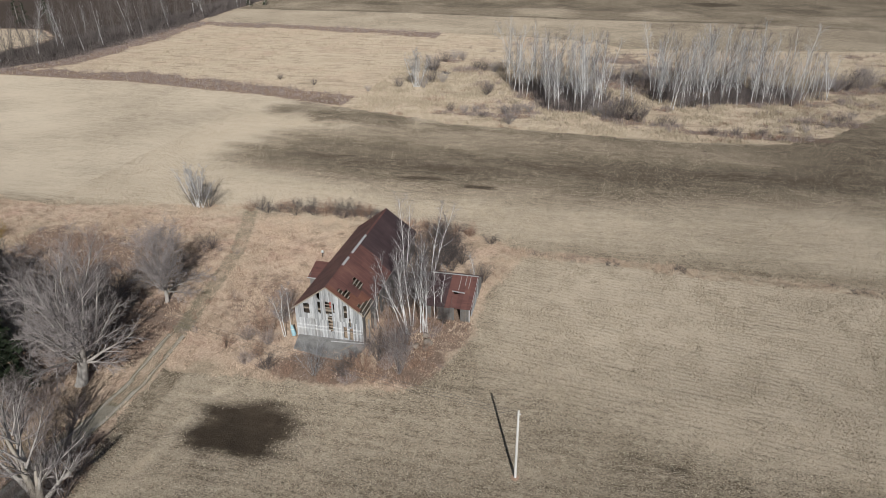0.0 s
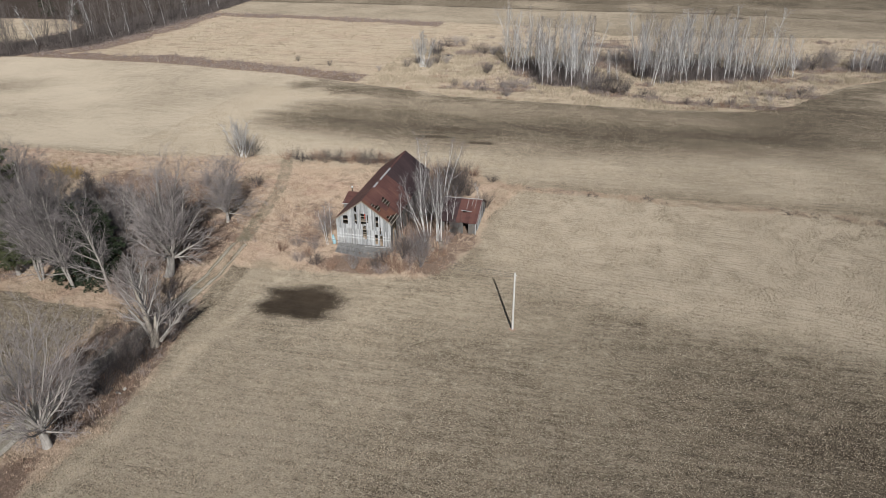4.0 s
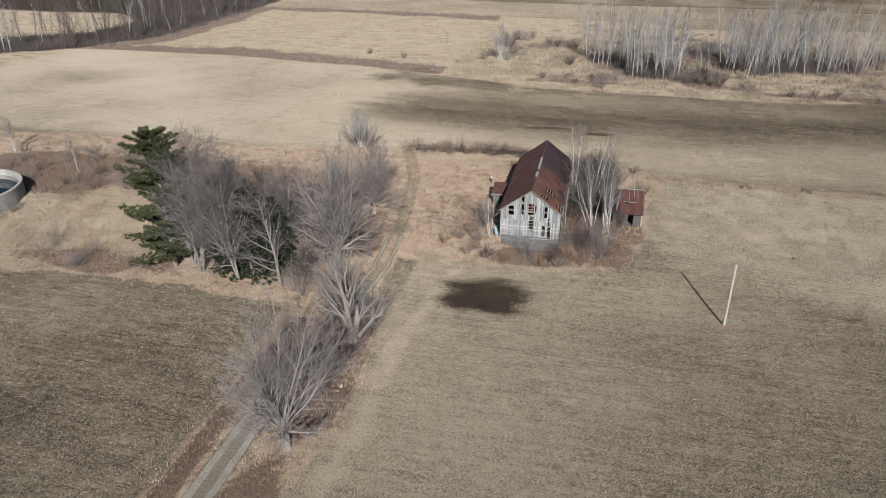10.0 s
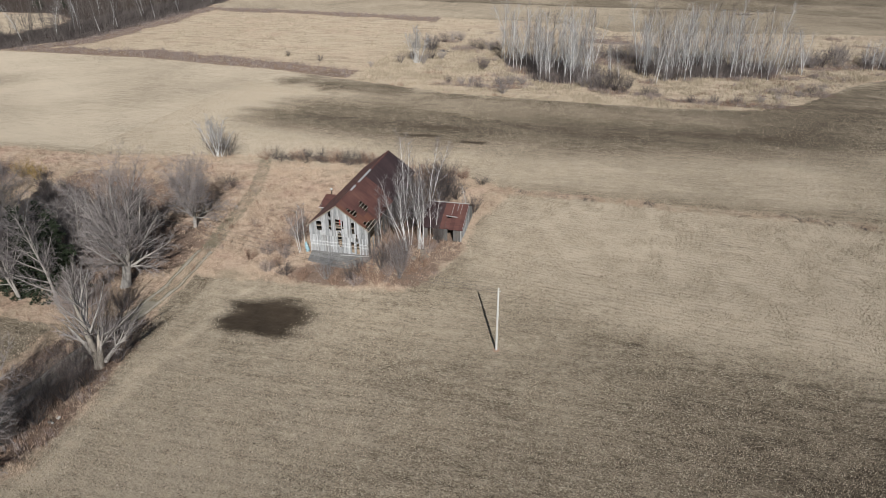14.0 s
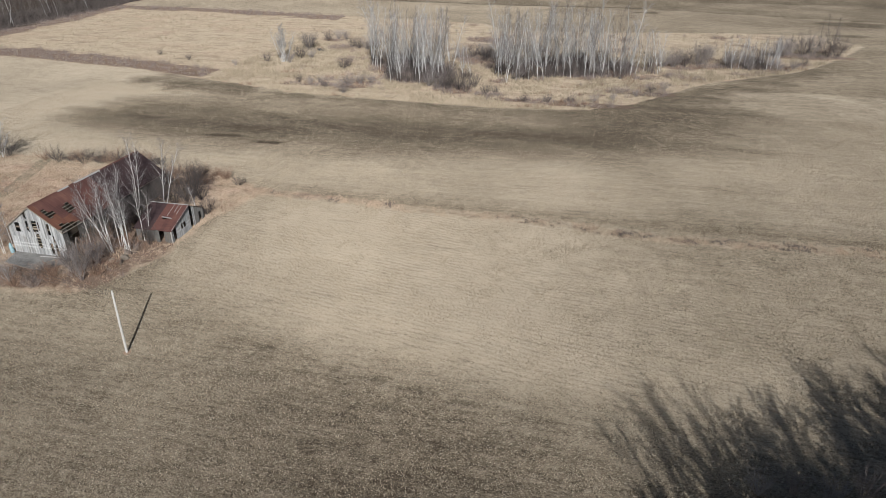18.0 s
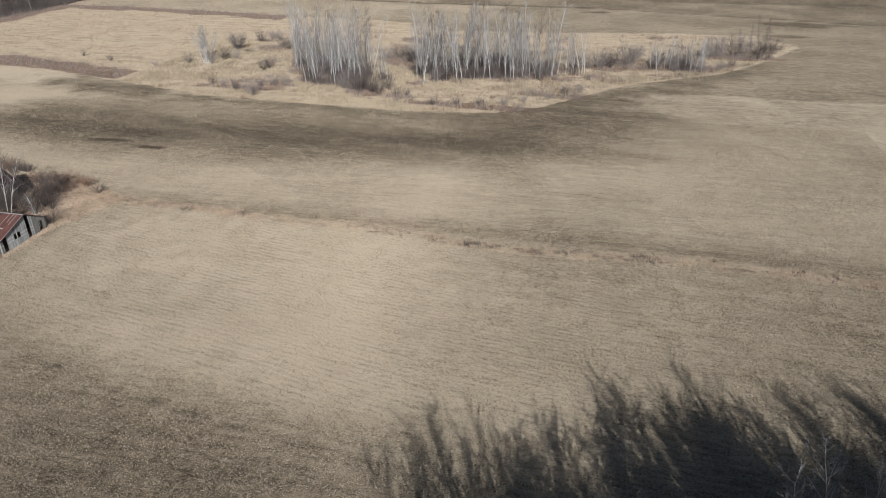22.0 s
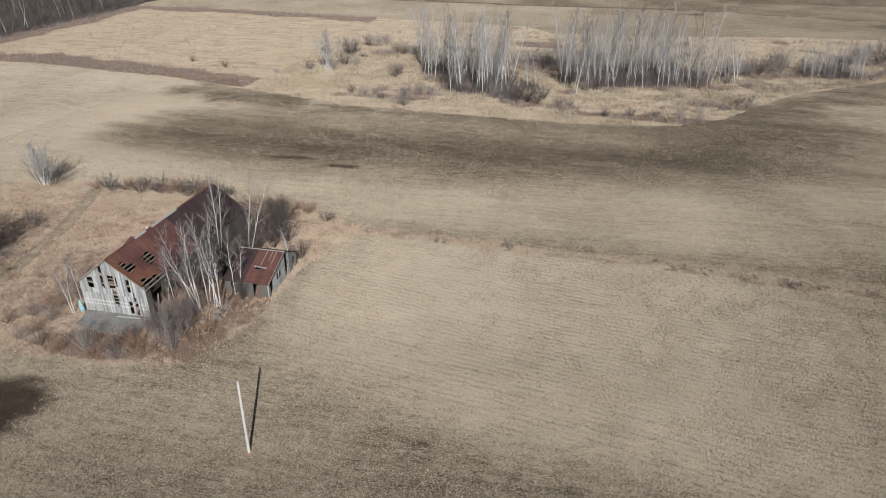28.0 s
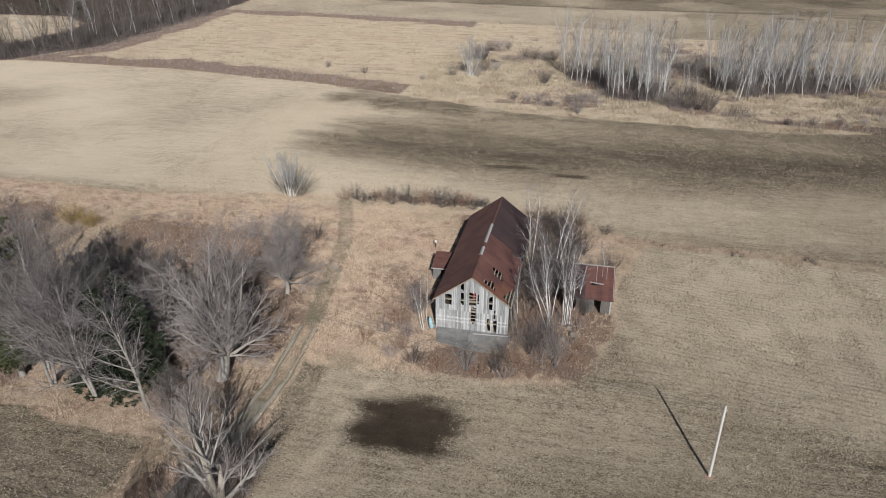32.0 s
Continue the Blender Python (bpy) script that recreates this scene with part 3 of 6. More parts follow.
def build_ground():
    xs = spaced([(-2600, -800, 450), (-800, -300, 60), (-300, -130, 2.5), (-130, -61, 0.9), (-61, -48.5, 0.32), (-48.5, 110, 0.9), (110, 300, 2.0), (300, 800, 60), (800, 2600, 450)])
    ys = spaced([(-2400, -400, 500), (-400, -40, 40), (-40, 130, 0.9), (130, 340, 1.8), (340, 500, 3), (500, 900, 60), (900, 3000, 500)])
    X, Y = np.meshgrid(xs, ys)
    x, y = X.ravel(), Y.ravel()
    ms = masks(x, y)
    fine = (np.abs(x) < 320) & (y > -60) & (y < 500)
    z = level(x, y) + np.where(fine, 0.06 * smooth_noise(x, y, 2.1, 5) * (1 - ms[2]) + 0.10 * ms[0] * smooth_noise(x, y, 1.7, 8), 0)
    nx, ny = len(xs), len(ys)
    i, j = np.meshgrid(np.arange(nx - 1), np.arange(ny - 1))
    a = (j * nx + i).ravel()
    quads = np.stack([a, a + 1, a + nx + 1, a + nx], 1)
    me = bpy.data.meshes.new("ground")
    me.vertices.add(len(x))
    me.vertices.foreach_set("co", np.stack([x, y, z], 1).ravel())
    me.loops.add(quads.size)
    me.loops.foreach_set("vertex_index", quads.ravel())
    me.polygons.add(len(quads))
    me.polygons.foreach_set("loop_start", np.arange(len(quads)) * 4)
    me.update(calc_edges=True)
    me.shade_smooth()
    for name, cols in (("cover", ms[:3]), ("state", ms[3:])):
        at = me.color_attributes.new(name, "FLOAT_COLOR", "POINT")
        at.data.foreach_set("color", np.stack([*cols, np.ones_like(x)], 1).astype(np.float32).ravel())
    me.materials.append(M["ground"])
    return tagged(new("ground", me), "stubble fields with dry grass, wet patches and a dirt lane", "ground", "", "structure")


build_ground()

# ---- barn ----


def barn_front(barn):
    """Gable wall of single boards, with the gaps where boards are gone."""
    wall = part("front_wall", bmesh.new(), M["shade_dark_beam"], barn, "grey board gable wall with gaps")
    gone = [(-3.35, -2.45, 3.75, 5.15), (-1.28, -0.92, 5.95, 7.2), (-1.28, -0.95, 3.95, 5.6), (-0.32, 0.38, 3.9, 5.6), (0.72, 0.95, 4.2, 5.4), (2.15, 2.5, 3.7, 5.45),
            (2.62, 2.9, 2.35, 3.5), (-0.15, 0.42, 1.35, 3.6), (1.85, 2.25, 0.5, 2.2), (2.75, 3.05, 0.35, 2.0), (-1.4, -1.28, 2.4, 3.6)]
    r = random.Random(4)
    top = lambda x: 7.72 - abs(x) * 3.3 / 4.53
    x = -4.53
    while x < 4.5:
        w = min(r.uniform(0.15, 0.24), 4.53 - x)
        if w < 0.05:
            break
        x0, x1 = x + 0.006, x + w - 0.006
        mid = (x0 + x1) / 2
        for lo, hi, out in ((r.uniform(0.0, 0.12), 3.02, 0.0), (2.94, None, -0.035)):
            cuts = sorted((max(c, lo), d) for a, b, c, d in gone if a <= mid <= b and d > lo and (hi is None or c < hi))
            z, runs = lo, []
            end = hi if hi is not None else top(mid)
            for c, d in cuts:
                if c > z + 0.1:
                    runs.append((z, c + r.uniform(-0.12, 0.12)))
                z = max(z, d + r.uniform(-0.12, 0.12))
            if z < end - 0.1:
                runs.append((z, None if hi is None else end))
            for a, b in runs:
                t0, t1 = (top(x0), top(x1)) if b is None else (b, b)
                y0, y1 = out - 0.03 + r.uniform(-0.008, 0.008), out
                lean = r.uniform(-0.012, 0.012)
                v = [(x0, y0, a), (x1, y0, a), (x1, y1, a), (x0, y1, a), (x0 + lean, y0, t0), (x1 + lean, y0, t1), (x1 + lean, y1, t1), (x0 + lean, y1, t0)]
                mesh_object("board", v, BOX, M["board"], wall)
        x += w
    for z in (0.25, 1.5, 2.98, 4.4):
        beam("girt", (-4.5, 0.08, z), (4.5, 0.08, z), 0.14, 0.14, M["beam"], wall)
    for i in range(9):
        z = 1.5 + i * 0.46
        beam("slat", (-0.35, 0.06, z), (0.45, 0.06, z + r.uniform(-0.05, 0.05)), 0.03, 0.13, M["beam"], wall)
    for bx, z0, z1 in ((0.22, 4.2, 5.5),):
        beam("red_plank", (bx, 0.3, z0), (bx, 0.32, z1), 0.22, 0.04, M["red"], wall, "red painted plank")
    return wall


def board_run(name, a, b, z0, z1, barn, material, skip=(), seed=1, depth=0.03):
    """A straight wall of boards as one part: real boards, each with its own offset."""
    r = random.Random(seed)
    a, b = Vector((*a, 0)), Vector((*b, 0))
    d = (b - a).normalized()
    n = Vector((d.y, -d.x, 0))
    L, s, verts, faces = (b - a).length, 0.0, [], []
    while s < L - 0.05:
        w = min(r.uniform(0.16, 0.26), L - s)
        if not any(p <= s <= q for p, q in skip):
            off, top = r.uniform(-0.012, 0.012), z1 + r.uniform(-0.05, 0.02)
            k = len(verts)
            for z in (z0 + r.uniform(0, 0.1), top):
                for t, o in ((s + 0.006, 0), (s + w - 0.006, 0), (s + w - 0.006, depth), (s + 0.006, depth)):
                    verts.append(tuple(a + d * t + n * (off + o) + Vector((0, 0, z))))
            faces += [tuple(k + i for i in f) for f in BOX]
        s += w
    return mesh_object(name, verts, faces, material, barn)


def sheet_mesh(name, length, width, material, ribs=1):
    """A roofing sheet: down-slope along x, ribbed across y, upper face proud."""
    prof = []
    for i in range(ribs + 1):
        y = width * i / ribs
        prof += [(y - 0.015, 0.0), (y, 0.010), (y + 0.015, 0.0)]
    n = len(prof)
    v = [(x, y, z) for x in (0, length) for y, z in prof] + [(x, y, z - 0.012) for x in (0, length) for y, z in prof]
    f = [(i, i + n, i + n + 1, i + 1) for i in range(n - 1)]
    f += [(2 * n + i, 2 * n + i + 1, 3 * n + i + 1, 3 * n + i) for i in range(n - 1)]
    me = bpy.data.meshes.new(name)
    me.from_pydata(v, [], f)
    me.materials.append(material)
    return me


SHEETS = {}


def sheet(parent, m, length, width, mat, name="roof_sheet"):
    key = (round(length, 2), round(width, 2), mat)
    if key not in SHEETS:
        SHEETS[key] = sheet_mesh(name, *key[:2], M[mat])
    ob = new(name, SHEETS[key])
    ob.parent = parent
    ob.matrix_local = m
    return ob


def slope_matrix(top, down, along_dir):
    """x runs down the slope from top, y along the eave, z out of the roof."""
    x = Vector(down).normalized()
    y = Vector(along_dir).normalized()
    z = x.cross(y)
    if z.z < 0:
        z = -z
    m = Matrix((x, y, z)).transposed().to_4x4()
    m.translation = Vector(top)
    return m


def build_barn():
    barn = thing("barn", -30.95, 68.6, 0.0, "derelict grey board barn with a rusted metal roof", "barn")
    W, LEN, EAVE, RIDGE = 4.53, 25.0, 4.45, 7.9
    barn_front(barn)
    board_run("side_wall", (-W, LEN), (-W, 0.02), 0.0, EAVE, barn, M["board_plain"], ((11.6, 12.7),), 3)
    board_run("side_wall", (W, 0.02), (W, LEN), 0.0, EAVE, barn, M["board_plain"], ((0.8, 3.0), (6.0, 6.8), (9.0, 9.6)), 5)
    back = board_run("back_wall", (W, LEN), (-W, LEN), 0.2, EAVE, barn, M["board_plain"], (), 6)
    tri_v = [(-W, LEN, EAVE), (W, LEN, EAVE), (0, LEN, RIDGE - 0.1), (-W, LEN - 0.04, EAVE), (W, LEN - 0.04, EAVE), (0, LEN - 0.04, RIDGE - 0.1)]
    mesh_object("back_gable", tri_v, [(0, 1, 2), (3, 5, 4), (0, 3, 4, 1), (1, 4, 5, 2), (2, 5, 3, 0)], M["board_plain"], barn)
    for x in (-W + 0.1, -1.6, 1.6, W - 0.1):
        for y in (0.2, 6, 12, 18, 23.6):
            beam("post", (x, y, 0), (x, y, EAVE), 0.2, 0.2, M["shade_dark_beam"], barn)
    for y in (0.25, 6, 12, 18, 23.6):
        beam("tie_beam", (-W, y, EAVE), (W, y, EAVE), 0.2, 0.22, M["shade_dark_beam"], barn)
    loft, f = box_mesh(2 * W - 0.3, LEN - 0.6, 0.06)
    ob = mesh_object("loft_floor", loft, f, M["shade_dark_beam"], barn)
    ob.location = (0, LEN / 2, 3.0)
    # roof
    rise = RIDGE - 4.25
    run = W + 0.32
    slope = math.hypot(run, rise)
    r = random.Random(8)
    down = lambda s, t: (s * run * t / slope, RIDGE + 0.05 - rise * t / slope)
    wide, sheets = 0.8, 32
    for s in (-1, 1):
        bm = bmesh.new()
        roof = part("roof_slope", bm, M["shade_dark_beam"], barn, "rust-red sheet metal slope" if s < 0 else "rust-red sheet metal slope with holes")
        for i in range(13):
            t = 0.12 + i * (slope - 0.2) / 12
            x, z = down(s, t)
            beam("lath", (x, -0.2, z - 0.1), (x, LEN + 0.25, z - 0.1), 0.15, 0.03, M["torn"], roof)
        for j in range(12):
            y = 0.1 + j * 2.15
            x0, z0 = down(s, 0.05)
            x1, z1 = down(s, slope - 0.05)
            beam("rafter", (x0, y, z0 - 0.2), (x1, y, z1 - 0.2), 0.09, 0.16, M["shade_dark_beam"], roof)
        for j in range(sheets):
            y0 = -0.32 + j * wide
            runs = [(0.0, 2.05), (2.0, 4.1), (4.05, slope)]
            if s > 0 and j in (5, 6):
                runs = [(0.0, 2.45 - 0.3 * (j == 6)), (3.75 + 0.2 * (j == 5), slope)]
            elif s > 0 and j == 1:
                runs = [(0.0, 1.45), (3.3, 4.6)]
            elif s > 0 and j == 2:
                runs = [(0.0, 2.3), (3.0, 5.0)]
            elif s > 0 and j == 0:
                runs = [(0.0, 3.2), (3.15, 5.3)]
            elif s > 0 and j in (3, 4):
                runs = [(0.0, 2.05), (2.0, 4.1), (4.05, 5.2 + 0.3 * (j == 4))]
            for a, b in runs:
                x, z = down(s, a)
                m = slope_matrix((x, y0, z), (s * run, 0, -rise), (0, 1, 0))
                m = m @ pose(0, 0, r.uniform(0, 0.012) + (0.012 if a == 0 else 0), 0, r.uniform(-0.25, 0.25), r.uniform(-0.15, 0.15))
                mat = "rust"
                if s > 0 and y0 > 11.5 + r.uniform(-0.6, 0.6):
                    mat = "maroon"
                elif s > 0 and y0 < 3.0 and a > 2.5:
                    mat = "orange"
                elif y0 < -0.2 and r.random() < 0.6:
                    mat = "orange"
                sheet(roof, m, b - a, wide + 0.02, mat)
    # ridge cap, bare metal where the paint is gone
    y = -0.3
    while y + 1.2 < LEN + 0.6:
        bare = 4.6 < y < 7.6 or 9.2 < y < 14.2
        v = [(-0.2, 0, -0.10), (0, 0, 0.06), (0.2, 0, -0.10), (-0.2, 1.2, -0.10), (0, 1.2, 0.06), (0.2, 1.2, -0.10)]
        v += [(a, b, c - 0.015) for a, b, c in v]
        cap = mesh_object("ridge_cap", v, [(0, 1, 4, 3), (1, 2, 5, 4), (6, 9, 10, 7), (7, 10, 11, 8), (0, 3, 9, 6), (2, 8, 11, 5)], M["galv" if bare else "rust"], barn, "bare pale metal ridge strip" if bare else "")
        cap.location = (0, y, RIDGE + 0.10)
        y += 1.2
    for s in (-1, 1):
        x1, z1 = down(s, slope)
        beam("verge_board", (0, -0.34, RIDGE - 0.02), (x1, -0.34, z1 - 0.02), 0.03, 0.16, M["beam"], barn)
    # planks fallen out of the east wall
    for i in range(9):
        y = 0.6 + r.uniform(0, 3.2)
        z = r.uniform(0.1, 0.4)
        beam("loose_plank", (W + r.uniform(0.3, 1.6), y, z), (W + r.uniform(-0.1, 0.4), y + r.uniform(-1.2, 1.2), z + r.uniform(0.2, 2.4)), 0.18, 0.03, M["board_plain"], barn)
    # small lean-to on the west wall
    porch = part("lean_to", bmesh.new(), M["board_plain"], barn, "small lean-to with a rusted metal roof")
    board_run("lean_to_wall", (-7.5, 11.4), (-4.6, 11.4), 0.2, 2.2, porch, M["board_plain"], ((1.0, 1.8),), 11)
    board_run("lean_to_wall", (-7.5, 14.4), (-7.5, 11.4), 0.2, 2.6, porch, M["board_plain"], (), 12)
    for j in range(4):
        m = slope_matrix((-7.75 + j * 0.79, 14.6, 3.25), (0, -3.4, -0.95), (1, 0, 0))
        sheet(porch, m, 3.55, 0.8, "rust")
    beam("eave_strip", (-7.8, 11.15, 2.25), (-4.65, 11.15, 2.25), 0.05, 0.14, M["galv"], porch)
    return barn


build_barn()


def build_apron():
    """Concrete pad before the gable, sloping out."""
    pad = thing("concrete_apron", -30.9, 66.6, 0.0, "dark stained concrete pad at the foot of the barn", "pad")
    bm = bmesh.new()
    pts = [(-4.4, 1.9, 0.30), (5.0, 1.9, 0.30), (4.4, -1.2, 0.08), (2.6, -2.1, 0.02), (-3.9, -1.0, 0.10)]
    top = [bm.verts.new(p) for p in pts]
    low = [bm.verts.new((x * 1.02, y * 1.02, z - 0.6)) for x, y, z in pts]
    bm.faces.new(top[::-1])
    for i in range(5):
        k = (i + 1) % 5
        bm.faces.new((top[i], top[k], low[k], low[i]))
    bmesh.ops.recalc_face_normals(bm, faces=bm.faces)
    part("slab", bm, M["concrete"], pad)
    beam("fallen_board", (0.3, 1.2, 0.33), (4.6, 1.5, 0.36), 0.18, 0.04, M["galv"], pad, "pale board on the slab")
    beam("fallen_board", (2.2, -0.4, 0.22), (3.4, 1.0, 0.34), 0.12, 0.04, M["beam"], pad)


build_apron()


def build_shed():
    shed = thing("shed", -17.2, 76.2, 0.15, "low weathered board shed with a rusted metal roof", "shed")
    A, B, D = -3.0, 3.0, 9.2          # west, east, depth
    eave, ridge, ry, back = 2.2, 4.2, 5.1, 2.2
    board_run("side_wall", (A, 0), (B, 0), 0.0, eave, shed, M["board_plain"], ((0.7, 1.4), (3.9, 4.6)), 21)
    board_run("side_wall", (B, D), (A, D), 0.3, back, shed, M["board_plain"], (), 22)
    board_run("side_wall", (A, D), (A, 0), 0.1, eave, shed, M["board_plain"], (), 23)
    end = part("end_wall", bmesh.new(), M["board_plain"], shed, "gable end of grey boards with dark doorways")
    r = random.Random(31)
    y = 0.0
    while y < D - 0.05:
        w = min(r.uniform(0.16, 0.25), D - y)
        mid = y + w / 2
        hi = eave + (ridge - eave) * mid / ry if mid < ry else ridge - (ridge - back) * (mid - ry) / (D - ry)
        lo = 0.1
        runs = [(lo, hi)]
        if 0.5 < mid < 1.25 or 5.2 < mid < 6.0:
            runs = []
        elif 2.6 < mid < 3.9:
            runs = [(lo, 1.2), (2.1, hi)]
        elif 7.6 < mid < 8.3:
            runs = [(2.0, hi)]
        for a, b in runs:
            if b - a > 0.1:
                v = [(B + p, q, z) for z in (a, b) for p, q in ((0, y + 0.006), (0.03, y + 0.006), (0.03, y + w - 0.006), (0, y + w - 0.006))]
                mesh_object("board", v, BOX, M["board"] if mid < 6.5 else M["board_plain"], end)
        y += w
    beam("window_bar", (B + 0.02, 3.25, 1.2), (B + 0.02, 3.25, 2.1), 0.06, 0.05, M["white"], end)
    beam("corner_post", (B + 0.02, 0, 0), (B + 0.02, 0, eave), 0.16, 0.16, M["galv"], end)
    roof = part("roof", bmesh.new(), M["rust"], shed, "rust-red metal sheets with pale bare seams")
    for j in range(9):
        x = A - 0.25 + j * 0.73
        m = slope_matrix((x, ry, ridge + 0.06), (0, -(ry + 0.35), -(ridge - eave) * (ry + 0.35) / ry), (1, 0, 0))
        if j == 5:
            sheet(roof, m, 3.0, 0.74, "rust")
            m2 = m @ pose(3.35, 0, 0)
            sheet(roof, m2, 2.4, 0.74, "rust")
        else:
            sheet(roof, m, 5.85, 0.74, "maroon" if j < 4 else "rust")
        m = slope_matrix((x, ry, ridge + 0.06), (0, D - ry + 0.3, -(ridge - back) * (D - ry + 0.3) / (D - ry)), (1, 0, 0))
        sheet(roof, m, 4.9, 0.74, "rust")
    k = (ridge - eave) / ry
    for x, y0, y1 in ((1.0, 2.6, 5.0), (1.75, 3.4, 5.0), (2.3, 3.0, 5.0), (3.25, -0.3, 5.1)):
        beam("bare_seam", (x, y0, eave + k * y0 + 0.12), (x, y1, eave + k * y1 + 0.12), 0.05, 0.02, M["galv"], roof, "bare pale metal seam")
    beam("patch", (0.2, 2.3, eave + k * 2.3 + 0.13), (2.0, 2.15, eave + k * 2.15 + 0.13), 0.28, 0.02, M["galv"], roof, "bare pale metal patch")
    beam("ridge_cap", (A - 0.3, ry, ridge + 0.12), (B + 0.3, ry, ridge + 0.12), 0.22, 0.04, M["galv"], roof)
    for j in range(5):
        beam("rafter", (A + j * 1.5, 0, eave - 0.1), (A + j * 1.5, ry, ridge - 0.1), 0.08, 0.14, M["shade_dark_beam"], roof)


build_shed()

# ---- poles and cables ----


def ring_tube(pts, radii, sides, verts, faces):
    """Adds a tube through pts to verts and faces; a last radius of 0 closes it to a tip."""
    k0 = len(verts)
    n = len(pts)
    tip = radii[-1] <= 0
    for i, p in enumerate(pts):
        d = (pts[min(i + 1, n - 1)] - pts[max(i - 1, 0)])
        d = d.normalized() if d.length > 1e-9 else Vector((0, 0, 1))
        u = d.orthogonal().normalized()
        w = d.cross(u)
        if tip and i == n - 1:
            verts.append(tuple(p))
            break
        for s in range(sides):
            a = 2 * math.pi * s / sides
            q = p + (u * math.cos(a) + w * math.sin(a)) * radii[i]
            verts.append((q.x, q.y, q.z))
    for i in range(n - 1):
        a, b = k0 + i * sides, k0 + (i + 1) * sides
        for s in range(sides):
            t = (s + 1) % sides
            if tip and i == n - 2:
                faces.append((a + s, a + t, b))
            else:
                faces.append((a + s, a + t, b + t, b + s))


def tube_part(name, pts, radii, sides, material, parent, label=""):
    v, f = [], []
    ring_tube([Vector(p) for p in pts], radii, sides, v, f)
    f.append(tuple(range(len(v) - sides, len(v)))) if radii[-1] > 0 else None
    return mesh_object(name, v, f, material, parent, label, True)


POLE = Vector((-4.64, 51.05, lv(-4.64, 51.05)))
POLE2 = Vector((-90.9, 68.2, lv(-90.9, 68.2)))
pole = thing("utility_pole", *POLE, "pale weathered wooden utility pole standing in the stubble", "pole")
tube_part("shaft", [(0, 0, -0.3), (0, 0, 4), (0, 0.03, 8.5)], [0.15, 0.13, 0.10], 12, M["pole"], pole)
tube_part("insulator", [(0.12, 0, 8.1), (0.2, 0, 8.12), (0.22, 0, 8.2)], [0.02, 0.05, 0.03], 8, M["white"], pole, "small white insulator")
bm = bmesh.new()
bmesh.ops.create_icosphere(bm, subdivisions=2, radius=0.45)
for v in bm.verts:
    v.co.z *= 0.25
    v.co *= 1 + 0.2 * noise.noise(v.co * 3)
part("soil_mound", bm, M["russet"], pole, "weedy mound at the foot")
pole2 = thing("transformer_pole", *POLE2, "leaning grey utility pole with a grey transformer can", "pole")
tube_part("shaft", [(0, 0, -0.3), (-0.15, 0, 5), (-0.3, 0, 10.8)], [0.15, 0.13, 0.10], 12, M["beam"], pole2)
tube_part("transformer", [(0.12, -0.25, 8.7), (0.1, -0.25, 8.72), (0.08, -0.25, 9.35), (0.06, -0.25, 9.42)], [0.14, 0.19, 0.19, 0.09], 12, M["concrete"], pole2, "grey transformer can")
beam("bracket", (-0.25, 0, 9.2), (0.1, -0.25, 9.2), 0.06, 0.1, M["galv"], pole2)
for i, (dz, dy) in enumerate(((0.0, 0.0), (-0.9, 0.1), (-1.5, 0.05))):
    a = POLE2 + Vector((-0.3, dy, 10.6 + dz))
    b = POLE + Vector((0, dy, 8.35 + dz * 0.35))
    pts, sag = [], 1.5 + 0.3 * i
    for k in range(33):
        s = k / 32
        p = a.lerp(b, s)
        p.z -= sag * 4 * s * (1 - s)
        pts.append(p)
    v, f = [], []
    ring_tube(pts, [0.016] * 33, 5, v, f)
    tagged(mesh_object("overhead_cable", v, f, M["wire"]), "thin grey overhead cable strung between two poles", "cable", "overhead cables")

# ---- tank ----
TX, TY, TR = -129.1, 61.3, 10.05
tank = thing("storage_tank", TX, TY, lv(TX, TY), "round open concrete tank with a white rim, holding dark water", "tank")


def ring(name, r0, r1, z0, z1, material, label=""):
    v, f, n = [], [], 96
    for i in range(n):
        a = 2 * math.pi * i / n
        for r, z in ((r0, z0), (r1, z0), (r1, z1), (r0, z1)):
            v.append((r * math.cos(a), r * math.sin(a), z))
    for i in range(n):
        a, b = 4 * i, 4 * ((i + 1) % n)
        f += [(a + k, b + k, b + (k + 1) % 4, a + (k + 1) % 4) for k in range(4)]
    return mesh_object(name, v, f, material, tank, label)


ring("wall", TR - 0.3, TR, -1.0, 2.75, M["wall_concrete"])
ring("rim", TR - 0.32, TR + 0.05, 2.75, 3.05, M["pale_concrete"], "white painted rim")
ring("liner", TR - 0.36, TR - 0.31, 2.0, 3.0, M["pale_concrete"], "pale inner band")
v = [((TR - 0.33) * math.cos(2 * math.pi * i / 96), (TR - 0.33) * math.sin(2 * math.pi * i / 96), 1.2) for i in range(96)]
mesh_object("water", v, [tuple(range(96))], M["water"], tank, "dark still water")


def boulder(x, y, size, seed, z=None):
    bm = bmesh.new()
    bmesh.ops.create_icosphere(bm, subdivisions=3, radius=size)
    for v in bm.verts:
        n = noise.noise(v.co * (1.3 / size) + Vector((seed, 0, 0))) * 0.45 + noise.noise(v.co * (3.5 / size)) * 0.12
        v.co *= 1 + n
        v.co.z *= 0.75
    me = bpy.data.meshes.new("boulder")
    bm.to_mesh(me)
    bm.free()
    me.materials.append(M["stone"])
    me.shade_smooth()
    ob = new("boulder", me)
    ob.location = (x, y, (lv(x, y) if z is None else z) + size * 0.35)
    return tagged(ob, "rounded tan field boulder lying in dry grass", "rock", "boulders by the shed")


